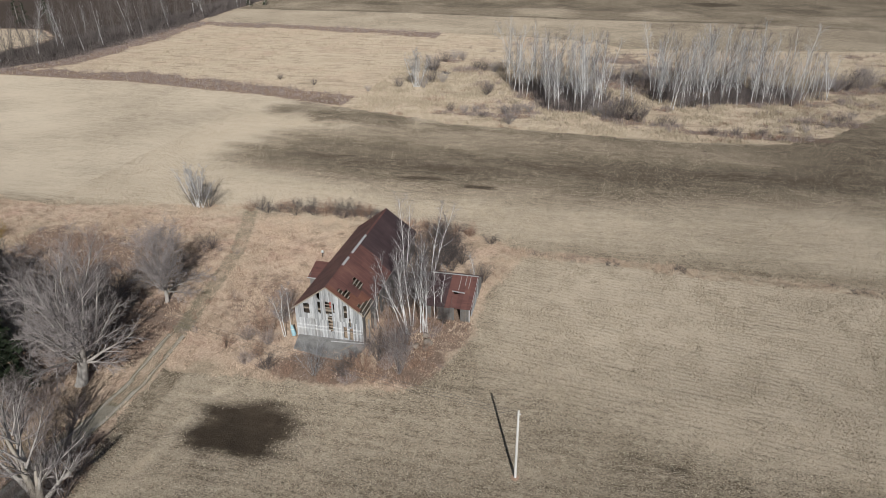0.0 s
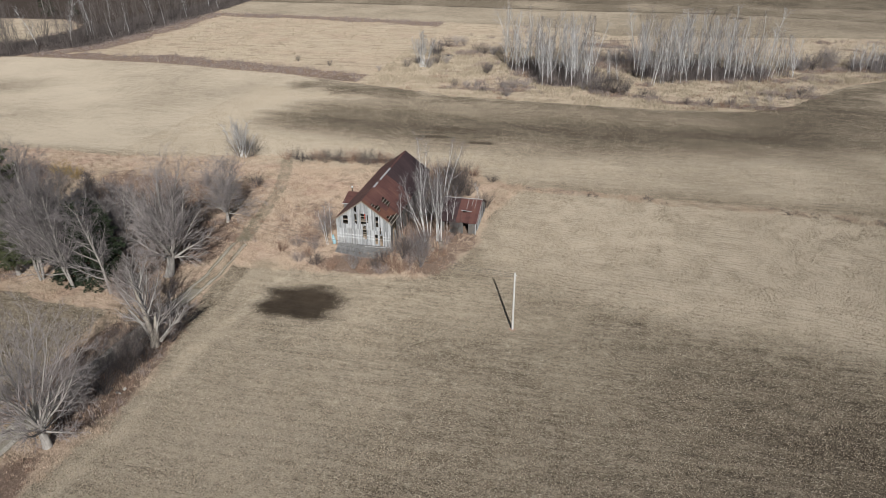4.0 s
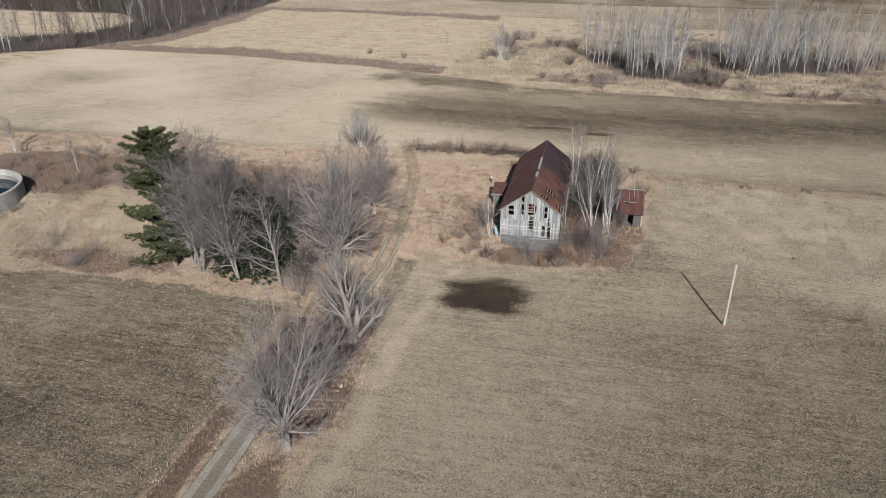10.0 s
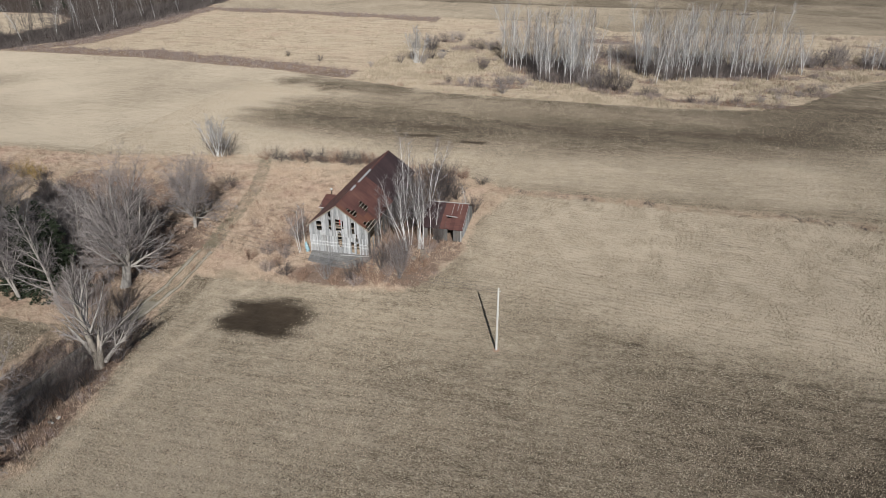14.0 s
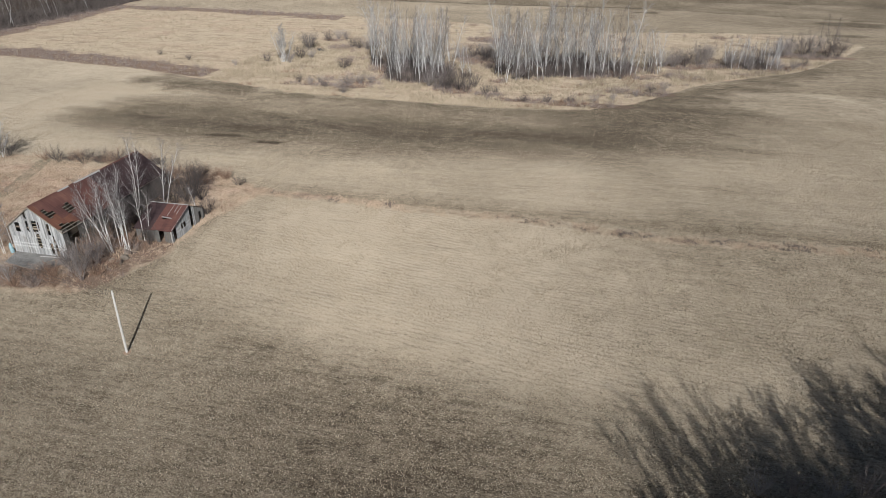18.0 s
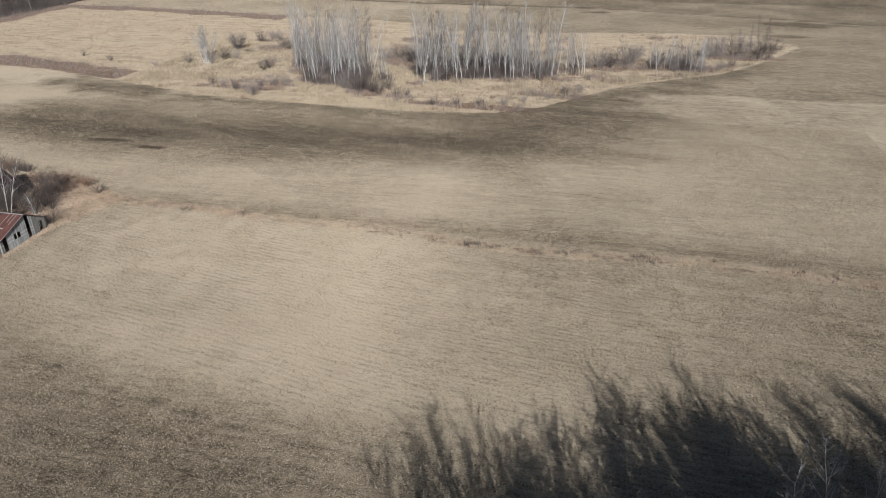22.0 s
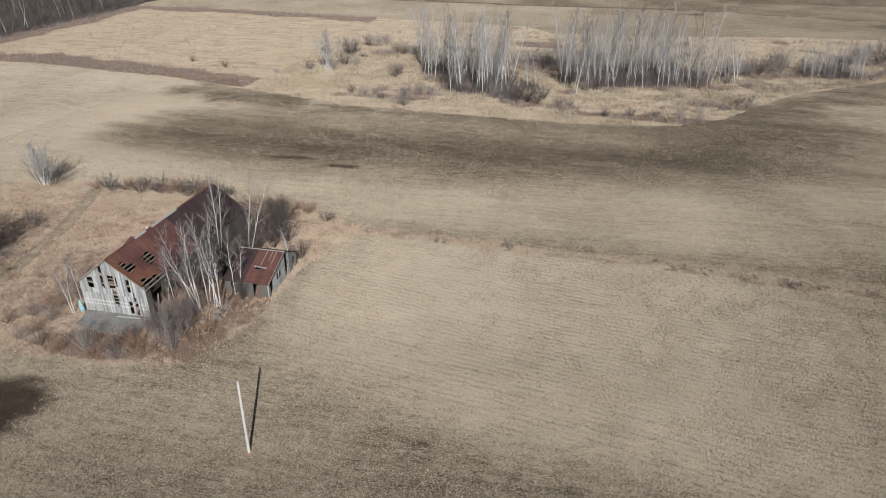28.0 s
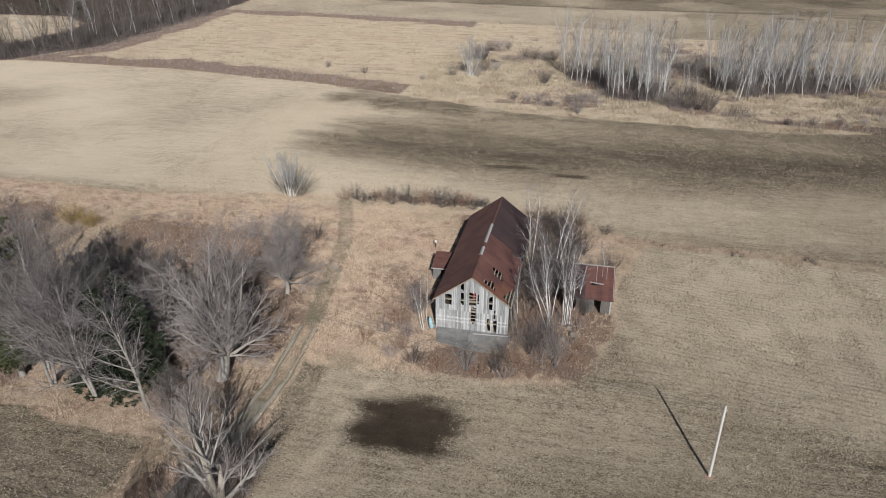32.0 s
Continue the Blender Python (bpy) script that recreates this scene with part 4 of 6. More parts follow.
for i, (x, y, s) in enumerate(((-19.7, 69.3, 0.42), (-18.3, 68.9, 0.5), (-18.4, 70.3, 0.58), (-19.1, 72.0, 0.44))):
    boulder(x, y, s, i * 3.1)

barrel = thing("blue_tarp_bundle", -36.0, 68.4, lv(-36, 68.4), "pale blue plastic bundle against the barn corner", "bundle")
tube_part("bundle", [(0, 0, 0), (0.05, 0, 0.3), (-0.1, 0.05, 0.8), (-0.2, 0.1, 1.3), (-0.15, 0.1, 1.6)], [0.22, 0.3, 0.27, 0.2, 0.08], 12, M["blue"], barrel)
tube_part("tie", [(-0.14, 0.05, 0.95), (-0.15, 0.06, 1.0)], [0.28, 0.28], 12, M["white"], barrel)
junk = thing("white_junk_heap", -47.4, 28.4, lv(-47.4, 28.4), "pale plastic scraps dumped at the field edge", "scrap heap")
r = random.Random(5)
for i in range(6):
    v, f = box_mesh(r.uniform(0.2, 0.45), r.uniform(0.12, 0.3), r.uniform(0.06, 0.2), 0.05, i)
    ob = mesh_object("scrap", v, f, M["pale_concrete" if i % 3 == 0 else "concrete"], junk)
    ob.matrix_local = pose(r.uniform(-0.9, 0.9), r.uniform(-0.7, 0.7), 0.0, r.uniform(-15, 15), r.uniform(-15, 15), r.uniform(0, 180))
vent = thing("capped_post", -40.2, 89.0, lv(-40.2, 89.0), "small white cap on a dark post in the grass", "post")
tube_part("post", [(0, 0, -0.1), (0, 0, 0.8)], [0.08, 0.08], 8, M["shade_dark_beam"], vent)
tube_part("cap", [(0, 0, 0.75), (0, 0, 0.8), (0, 0, 1.1), (0, 0, 1.2)], [0.1, 0.22, 0.18, 0.05], 12, M["white"], vent)

# ---- trees ----


class Tree:
    """Collects limbs of a bare tree: trunk and large limbs in one mesh, finer wood in another."""

    def __init__(self, seed, levels, twig=0.012, split=2):
        self.r, self.levels, self.twig, self.split = random.Random(seed), levels, twig, split
        self.v, self.f = ([], []), ([], [])

    def limb(self, p, d, length, radius, lev=0):
        r = self.r
        nseg, sides, wander, up, count, f0, angle, ratio, taper = self.levels[lev]
        last = lev == len(self.levels) - 1
        pts, rad = [p], [radius]
        for i in range(nseg):
            d = (d + Vector((r.uniform(-1, 1), r.uniform(-1, 1), r.uniform(-1, 1))) * wander + Vector((0, 0, up))).normalized()
            p = p + d * (length / nseg)
            pts.append(p)
            rad.append(max(radius * (1 - taper * (i + 1) / nseg), self.twig * 0.6))
        if last:
            rad[-1] = 0
        k = 0 if lev < self.split else 1
        ring_tube(pts, rad, sides, self.v[k], self.f[k])
        if last:
            return
        az = r.uniform(0, 6.28)
        for c in range(count):
            f = f0 + (1 - f0) * (c + r.uniform(0.1, 0.95)) / count
            s = min(f * nseg, nseg - 1e-3)
            i = int(s)
            q = pts[i].lerp(pts[i + 1], s - i)
            ax = (pts[i + 1] - pts[i]).normalized()
            az += 2.4 + r.uniform(-0.6, 0.6)
            u = ax.orthogonal().normalized()
            w = ax.cross(u)
            side = u * math.cos(az) + w * math.sin(az)
            a = radians(angle * (r.uniform(0.2, 1.4) if lev == 0 else r.uniform(0.65, 1.3)))
            cd = ax * math.cos(a) + side * math.sin(a)
            cl = length * ratio * r.uniform(0.6, 1.2) * (1.15 - 0.55 * f)
            cr = max(min((rad[i] + rad[i + 1]) * 0.5 * 0.62, radius * 0.6), self.twig)
            self.limb(q, cd, cl, cr, lev + 1)

    def place(self, name, x, y, z, label, bark, twig, category="tree", group=""):
        ob = thing(name, x, y, z, label, category, group)
        if self.v[0]:
            mesh_object("trunk", self.v[0], self.f[0], bark, ob, "", True)
        if self.v[1]:
            mesh_object("crown", self.v[1], self.f[1], twig, ob)
        return ob


V = Vector
#          segs sides wander up  count f0   angle ratio taper
CROWN = [(1, 8, 0, 0, 0, 0, 0, 0, 0), (8, 6, 0.15, 0.03, 13, 0.20, 36, 0.40, 0.88), (4, 4, 0.11, 0.03, 8, 0.12, 36, 0.50, 0.85), (2, 3, 0.12, 0.03, 5, 0.12, 34, 0.62, 0.8), (1, 3, 0.05, 0.02, 0, 0, 0, 0, 1)]
SPREADING = [(5, 10, 0.10, 0.05, 20, 0.40, 44, 3.7, 0.40), (8, 6, 0.085, 0.06, 13, 0.14, 34, 0.42, 0.85), (4, 4, 0.09, 0.05, 8, 0.12, 33, 0.50, 0.82), (2, 3, 0.10, 0.04, 4, 0.12, 30, 0.65, 0.8),
             (1, 3, 0.05, 0.02, 0, 0, 0, 0, 1)]
UPRIGHT = [(9, 8, 0.06, 0.05, 24, 0.16, 50, 0.43, 0.85), (5, 4, 0.09, 0.07, 11, 0.14, 38, 0.46, 0.85), (2, 3, 0.12, 0.05, 6, 0.12, 36, 0.62, 0.8), (1, 3, 0.05, 0.04, 0, 0, 0, 0, 1)]
SLIM = [(10, 7, 0.085, 0.045, 16, 0.35, 42, 0.23, 0.85), (4, 4, 0.12, 0.10, 7, 0.2, 36, 0.5, 0.85), (2, 3, 0.16, 0.08, 5, 0.15, 34, 0.55, 0.85), (1, 3, 0.1, 0.04, 0, 0, 0, 0, 1)]
FAR = [(7, 4, 0.08, 0.05, 20, 0.15, 34, 0.25, 0.85), (2, 3, 0.12, 0.12, 6, 0.15, 34, 0.52, 0.85), (1, 3, 0.12, 0.08, 2, 0.2, 32, 0.75, 0.85), (1, 3, 0.1, 0.04, 0, 0, 0, 0, 1)]
STEM = [(3, 3, 0.10, 0.04, 6, 0.2, 32, 0.55, 0.85), (2, 3, 0.12, 0.06, 5, 0.15, 32, 0.55, 0.85), (1, 3, 0.1, 0.04, 0, 0, 0, 0, 1)]


def spreading_tree(x, y, h, seed, label, bark="bark", twig="twig", trunk=0.27, lean=(0, 0), radius=0.5, name="bare_tree", extra=(), reach=0.75):
    t = Tree(seed, [(*SPREADING[0][:7], reach / trunk, SPREADING[0][8])] + SPREADING[1:], 0.016)
    t.limb(V((0, 0, -0.3)), V((lean[0], lean[1], 1)).normalized(), h * trunk, radius)
    for p, d, length, r0 in extra:
        t.limb(V(p), V(d).normalized(), length, r0, 1)
    return t.place(name, x, y, lv(x, y), label, M[bark], M[twig])


def upright_tree(x, y, h, seed, label, stems=1, radius=0.24, twig="twig", bark="bark", group="", levels=UPRIGHT):
    t = Tree(seed, levels, 0.016)
    r = random.Random(seed + 100)
    for i in range(stems):
        a = r.uniform(0, 6.28)
        k = 0.14 if stems > 1 else 0.04
        t.limb(V((0.25 * math.cos(a) * (stems > 1), 0.25 * math.sin(a) * (stems > 1), -0.3)), V((k * math.cos(a), k * math.sin(a), 1)).normalized(), h * r.uniform(0.82, 0.97), radius)
    return t.place("bare_tree", x, y, lv(x, y), label, M[bark], M[twig], "tree", group)


def birch(x, y, stems, seed, label, group="birches by the barn", twig="twig_mid"):
    """stems: rows of height and lean."""
    t = Tree(seed, SLIM, 0.014, 2)
    for i, (h, lx, ly) in enumerate(stems):
        d = V((lx, ly, h)).normalized()
        t.limb(V((0.18 * i, 0.1 * (i % 2), -0.2)), d, h * 1.02, 0.028 + 0.0040 * h)
    return t.place("birch", x, y, lv(x, y), label, M["birch"], M[twig], "birch tree", group)


def bush(x, y, h, n, seed, label, twig="twig", fan=0.55, name="bush", group="", levels=STEM):
    t = Tree(seed, levels, 0.010, 0)
    r = random.Random(seed)
    for i in range(n):
        a = 2.4 * i + r.uniform(-0.4, 0.4)
        k = fan * math.sqrt((i + 0.5) / n)
        t.limb(V((0.3 * k * math.cos(a), 0.3 * k * math.sin(a), -0.1)), V((k * math.cos(a), k * math.sin(a), 1)).normalized(), h * r.uniform(0.7, 1.0), 0.03)
    ob = thing(name, x, y, lv(x, y), label, "bush", group)
    mesh_object("crown", t.v[1], t.f[1], M[twig], ob)
    return ob


def dome_tree(x, y, h, width, fork, seed, label, limbs=16, radius=0.5, lean=(0, 0), low=8, name="bare_tree", fat=0.42):
    """A round-crowned bare tree: limbs fan out from a low fork to a dome."""
    t = Tree(seed, CROWN, 0.017)
    r = random.Random(seed + 5)
    foot = V((0, 0, -0.3))
    top = V((lean[0], lean[1], fork))
    ring_tube([foot, foot.lerp(top, 0.12), foot.lerp(top, 0.5) + V((0.05, 0.03, 0)), top, top + V((0, 0, fork * 0.35))],
              [radius * 1.35, radius * 1.0, radius * 0.85, radius * 0.8, radius * 0.35], 10, t.v[0], t.f[0])
    mid, rx, rz = h * 0.56, width / 2, h * 0.45
    for i in range(limbs):
        el = radians(low + (88 - low) * ((i + 0.5) / limbs) ** 0.8 + r.uniform(-5, 5))
        az = 2.4 * i + r.uniform(-0.4, 0.4)
        d = V((math.cos(el) * math.cos(az), math.cos(el) * math.sin(az), math.sin(el)))
        p = top - V((0, 0, fork * r.uniform(0.0, 0.35)))
        # length at which the limb meets the dome
        a = (d.x ** 2 + d.y ** 2) / rx ** 2 + d.z ** 2 / rz ** 2
        b = (p.x * d.x + p.y * d.y) / rx ** 2 + (p.z - mid) * d.z / rz ** 2
        c = (p.x ** 2 + p.y ** 2) / rx ** 2 + (p.z - mid) ** 2 / rz ** 2 - 1
        s = (-b + math.sqrt(max(b * b - a * c, 0.01))) / a
        t.limb(p, d, max(s, 2.0) * r.uniform(0.78, 1.02), radius * fat * r.uniform(0.55, 1.0), 1)
    return t.place(name, x, y, lv(x, y), label, M["bark"], M["twig"])


# the big trees along the lane
dome_tree(-48.2, 18.5, 15.0, 13.5, 2.6, 2, "large bare spreading maple with a low forked pale trunk", 18, 0.50, (-0.35, 0.1), 6)
dome_tree(-57.4, 54.6, 17.0, 16.0, 3.6, 7, "large bare old tree with a thick short trunk by the lane", 20, 0.70, (0.6, 0.6), 4)
dome_tree(-57.2, 72.5, 11.6, 12.0, 2.0, 9, "round-crowned bare tree beside the lane", 17, 0.32, (0.1, 0), 12)

# torn tree
torn = Tree(15, [(5, 8, 0.14, 0.05, 8, 0.35, 42, 0.85, 0.6), (6, 4, 0.1, 0.05, 9, 0.15, 34, 0.45, 0.85), (3, 3, 0.12, 0.04, 7, 0.12, 32, 0.55, 0.85), SPREADING[-1]], 0.012)
torn.limb(V((0.5, 0.3, 0.5)), V((0.75, 0.3, 0.9)).normalized(), 3.4, 0.22, 0)
torn.limb(V((-0.3, 0.3, 3.2)), V((-0.6, 0.4, 0.9)).normalized(), 3.6, 0.26, 0)
torn.limb(V((-0.8, 0.15, 4.6)), V((-0.5, 0.3, 1.0)).normalized(), 3.4, 0.14, 0)
torn.limb(V((0.2, 0.1, 1.0)), V((0.45, -0.2, 1.0)).normalized(), 3.0, 0.14, 0)
torn.limb(V((-0.5, -0.1, 2.4)), V((-0.9, -0.2, 0.35)).normalized(), 2.6, 0.16, 1)
for i in range(9):
    az = 2.4 * i + 0.5
    q = 1.6 + 0.55 * i
    torn.limb(V((-0.12 * q + 0.2, 0.05 * q, q)), V((math.cos(az) * (1.0 - 0.05 * i), math.sin(az), 0.75 + 0.12 * i)).normalized(), 5.2 - 0.25 * i, 0.13 - 0.006 * i, 1)
tt = torn.place("torn_tree", -48.4, 37.4, lv(-48.4, 37.4), "storm-torn bare tree with a split pale trunk", M["bark"], M["twig"])
tt.scale = (1.3, 1.3, 1.38)
tube_part("split_trunk", [(0, 0, -0.3), (0.0, 0, 0.6), (-0.25, 0.05, 2.0), (-0.5, 0.1, 3.8), (-1.0, 0.2, 5.6), (-1.3, 0.25, 7.0)], [0.55, 0.38, 0.26, 0.18, 0.10, 0.02], 9, M["torn"], tt, "pale torn trunk")
tube_part("split_trunk", [(0.1, 0, 0.2), (0.35, 0.1, 1.4), (0.5, 0.2, 2.8), (0.62, 0.25, 3.6)], [0.36, 0.26, 0.17, 0.03], 7, M["torn"], tt, "pale torn trunk")
tube_part("split_trunk", [(-0.1, 0, 0.9), (-0.7, -0.2, 2.4), (-1.5, -0.3, 3.6), (-2.4, -0.2, 4.3)], [0.24, 0.16, 0.10, 0.03], 7, M["bark"], tt)

# thicket
G = "trees of the thicket"
for i, (x, y, h, st) in enumerate(((-75.9, 49.8, 20.5, 4), (-69.4, 48.9, 18.5, 3), (-62.8, 48.2, 15.5, 1), (-73.0, 51.0, 17, 2), (-78.5, 52, 15, 3), (-72.5, 54.5, 15, 2), (-66, 56, 13, 2), (-81, 56, 14, 2))):
    upright_tree(x, y, h, 40 + i, "tall bare grey tree in the thicket", st, 0.18 if st > 1 else 0.24, "twig_mid", group=G)
for i, (x, y, h, st) in enumerate(((-59.2, 46.5, 7, 2), (-61.5, 60, 9, 3), (-63, 67, 8, 3), (-68, 64, 9, 3), (-75, 66, 9, 3), (-82, 70, 8, 3))):
    upright_tree(x, y, h, 60 + i, "slender dark bare sapling in the thicket", st, 0.11, "twig_dark", group="saplings of the thicket")


def conifer(x, y, h, seed, label, limbs, reach, first, droop, mat, tuft=14, tilt=0.0, name="pine_tree", rounded=False):
    """Trunk, tiers of limbs and clumps of needles along them."""
    r = random.Random(seed)
    ob = thing(name, x, y, lv(x, y), label, "conifer")
    v, f = [], []
    ring_tube([V((0, 0, -0.3)), V((0.05, 0, h * 0.5)), V((0, 0, h * 0.98))], [h * 0.018, h * 0.011, 0.02], 8, v, f)
    nv, nf = [], []
    for i in range(limbs):
        s = first + (1 - first) * (i + r.random()) / limbs
        z = h * s
        a = r.uniform(0, 6.28)
        length = reach * (math.sqrt(max(0.02, 1 - ((s - 0.25) / 0.78) ** 2)) if rounded else (1 - s) ** 0.6) * r.uniform(0.4, 1.15) + 0.4
        if rounded and i % 5 < 2:
            s = 0.66 + 0.34 * (i + r.random()) / limbs
            z = h * s
            length = 0.6 + 3.7 * math.sqrt(max(0.03, 1 - ((s - 0.79) / 0.23) ** 2)) * r.uniform(0.5, 1.1)
        elif rounded:
            s = first + (0.60 - first) * ((i * 7) % limbs // (limbs // 7)) / 6
            z = h * (s + r.uniform(-0.012, 0.012))
            length = (1.8 + 2.2 * r.random()) * (1.45 if math.cos(a) < -0.2 else 0.9)
        d = V((math.cos(a), math.sin(a), tilt + (s - 0.4) * 0.7))
        pts = [V((0, 0, z))]
        for k in range(4):
            d.z -= droop
            pts.append(pts[-1] + d.normalized() * length / 4)
        ring_tube(pts, [0.05 + 0.006 * length, 0.04, 0.03, 0.02, 0.0], 4, v, f)
        n = max(6, int(length * 10))
        for c in range(n):
            q = 0.08 + 0.92 * (c + r.random()) / n
            k = min(int(q * 4), 3)
            p = pts[k].lerp(pts[k + 1], q * 4 - k)
            side = V((-math.sin(a), math.cos(a), 0)) * r.uniform(-1, 1) * length * 0.30 * (1.1 - 0.5 * q)
            p = p + side + V((0, 0, r.uniform(-0.08, 0.18)))
            for t in range(tuft):
                e = V((r.gauss(0, 1) + math.cos(a) * 0.8, r.gauss(0, 1) + math.sin(a) * 0.8, r.gauss(0.5, 0.6))).normalized() * r.uniform(0.25, 0.6)
                w = e.orthogonal().normalized() * 0.06
                b = len(nv)
                nv += [tuple(p - w), tuple(p + w), tuple(p + e)]
                nf.append((b, b + 1, b + 2))
    mesh_object("trunk", v, f, M["bark"], ob, "", True)
    mesh_object("crown", nv, nf, M[mat], ob)
    return ob


conifer(-80.3, 50.2, 20.0, 3, "tall green white pine with tiered spreading limbs", 150, 4.2, 0.12, -0.03, "needle", 15, 0.10, rounded=True)
for i, (x, y, h) in enumerate(((-73.2, 52.0, 12.5), (-68.6, 51.0, 12.5), (-64.6, 51.4, 11.5), (-77.0, 54.5, 10.5), (-71.0, 57.0, 10.0))):
    conifer(x, y, h, 20 + i, "dark green young spruce among bare trunks", 62, 3.6, 0.05, 0.06, "needle_dark", 12, -0.1, "spruce_tree")

# birches round the barn; rows of height and lean
birch(-21.9, 71.7, [(11, -3.2, -0.6), (11, -1.8, 0.4), (10.5, -0.6, -0.8), (10.8, -2.6, 0.6), (9.5, -3.6, 0.2)], 1, "clump of leaning white birches beside the barn")
birch(-20.0, 72.6, [(11.5, -0.8, 0.5), (12, 0.2, 0.8), (11, 0.9, 0.2), (10, 1.6, 1.0), (11, -1.6, -0.4), (10.5, 0.4, -0.6)], 2, "clump of slender white birches beside the barn")
birch(-21.6, 73.8, [(11, -0.5, 0.6), (10, 0.6, 0.9)], 3, "pair of slender white birches beside the barn")
birch(-19.0, 76.1, [(9.5, 0.9, 0.6), (7.5, 2.6, 0.4)], 4, "forked white birch growing in front of the shed")
birch(-25.3, 84.0, [(12.5, -1.6, 1.5), (12, 0.5, 1.5)], 5, "tall white birches behind the barn")
birch(-22.0, 86.0, [(12, 1.2, 0.8), (11, 3.2, 1.2)], 6, "tall forked white birches behind the barn")
birch(-14.9, 84.8, [(5.6, 0.2, 0.3)], 7, "small white birch at the shed corner")
birch(-37.0, 67.8, [(5.8, -1.2, 0.3), (6.4, -0.7, 0.6)], 8, "thin white birches at the barn corner")
birch(-36.8, 69.4, [(7.0, -0.5, 0.8)], 9, "thin white birch at the barn corner")
birch(-25.6, 72.5, [(7.6, -0.6, 0.4)], 10, "crooked white birch against the barn wall")
birch(-70.7, 102.6, [(7.2, -4.0, 0.5), (7.0, 3.8, 0.6), (8.2, -0.8, 0.2), (8.0, 0.6, 0.3), (7.2, 1.8, -0.2), (7.2, -2.2, 0.6), (6.2, -3.4, -0.2), (7.6, -0.1, 0.9), (6.0, 3.0, 0.4), (6.2, -1.4, -0.8)], 11, "clump of pale birches at the field edge", "birches in the fields", "birch_twig")
bush(-68.3, 103.2, 5.0, 20, 12, "dark spreading bush beside pale birches", "twig_dark", 1.0)
bush(-71.2, 103.6, 4.6, 20, 15, "dark spreading bush beside pale birches", "twig_dark", 1.0)
birch(-140.1, 85.7, [(7.2, 0.3, 0), (6.5, -1.0, 0.3), (6.5, 1.2, 0.2)], 13, "small pale birch clump in the brush", "birches in the fields")
birch(-119.1, 78.7, [(6.6, -0.5, 0)], 14, "single thin birch in the brush", "birches in the fields")

# bushes near the barn and the lane
for i, (x, y, h, n, tw, fan) in enumerate(((-30.3, 61.4, 4.4, 12, "birch_twig", 0.6), (-20.3, 63.6, 5.2, 14, "twig", 0.42),
        (-23.5, 65.5, 4.0, 20, "twig_dark", 0.6), (-21.0, 68.0, 4.2, 13, "twig_mid", 0.45), (-24.0, 76.0, 5.0, 24, "twig_dark", 0.6), (-22.5, 80.0, 5.5, 24, "twig_dark", 0.6),
        (-24.5, 90.0, 6.0, 26, "twig_dark", 0.6), (-20.0, 92.0, 6.0, 26, "twig_dark", 0.6), (-22.0, 96.0, 5.0, 24, "twig_dark", 0.6), (-17.5, 75.2, 3.2, 14, "twig_dark", 0.4), (-14.2, 86.5, 3.2, 18, "twig_dark", 0.8))):
    bush(x, y, h, n, 70 + i, "bare brown bush of fine upright stems", tw, fan, group="bushes by the barn")
for i, (x, y, h, n) in enumerate(((-38.4, 71.0, 3.5, 18), (-38.5, 66.0, 2.5, 16), (-40, 75, 2.5, 14), (-50.6, 40.5, 4.0, 20), (-51.0, 35.0, 4.2, 22), (-49.0, 33.0, 3.6, 20), (-50.5, 28.0, 4, 20), (-48.7, 24.5, 3.2, 18))):
    bush(x, y, h, n, 90 + i, "bare mauve-brown bush in the grass", "mauve", 0.7, group="bushes along the lane")
for i, (x, y, h) in enumerate(((-55, 106, 1.8), (-52.5, 106.8, 2.0), (-49.5, 107, 2.3), (-46.5, 107.2, 2.5), (-43.5, 107.5, 2.6), (-41, 107, 2.4), (-38.5, 106.6, 2.2), (-36.5, 106, 2.0), (-24, 101, 2.4), (-19, 101.5, 2.2), (-15, 99, 1.8))):
    bush(x, y, h, 14, 150 + i, "low bare hedge bush at the field edge", "russet" if i % 3 == 0 else "twig_dark", 1.0, group="hedge at the field edge")
for i, (x, y, h) in enumerate(((-58.5, 46.2, 4.5), (-56.6, 48.2, 5.0), (-55.0, 45.2, 3.6), (-60.6, 47.4, 4.2), (-53.8, 49.0, 3.0), (-63.5, 57, 5.0), (-60.5, 55.5, 4.5))):
    bush(x, y, h, 22, 180 + i, "pinkish bare bush under the thicket trees", "mauve", 0.7, group="bushes of the thicket")
for i in range(15):
    x = -60 + 1.75 * i
    bush(x, 103.6 + 0.12 * i + 0.7 * math.sin(2.3 * i), 2.3 + 0.6 * math.sin(1.7 * i), 15, 230 + i, "dense dark hedge bush beside the barn field", "twig_dark" if i % 4 else "russet", 1.1, group="hedge at the field edge")
for i, (x, y, h) in enumerate(((-21.5, 88.5, 4.6), (-19.3, 88.8, 4.4), (-23.5, 87.5, 4.8), (-20.5, 90.5, 4.8), (-18.2, 91.4, 3.8), (-24.2, 81.5, 5.0), (-23.2, 78.3, 5.0), (-22.3, 83.4, 4.8))):
    bush(x, y, h, 20, 250 + i, "dense dark brown brush between the barn and the shed", "twig_dark", 0.8, group="bushes by the barn")
for i, (x, y, h) in enumerate(((-21.5, 102.3, 1.8), (-24.5, 103.0, 2.0), (-19.0, 101.2, 1.5), (-27.0, 102.8, 1.9), (-29.4, 101.4, 2.2))):
    bush(x, y, h, 18, 270 + i, "rust-red weedy bush behind the barn", "russet", 1.0, group="hedge at the field edge")
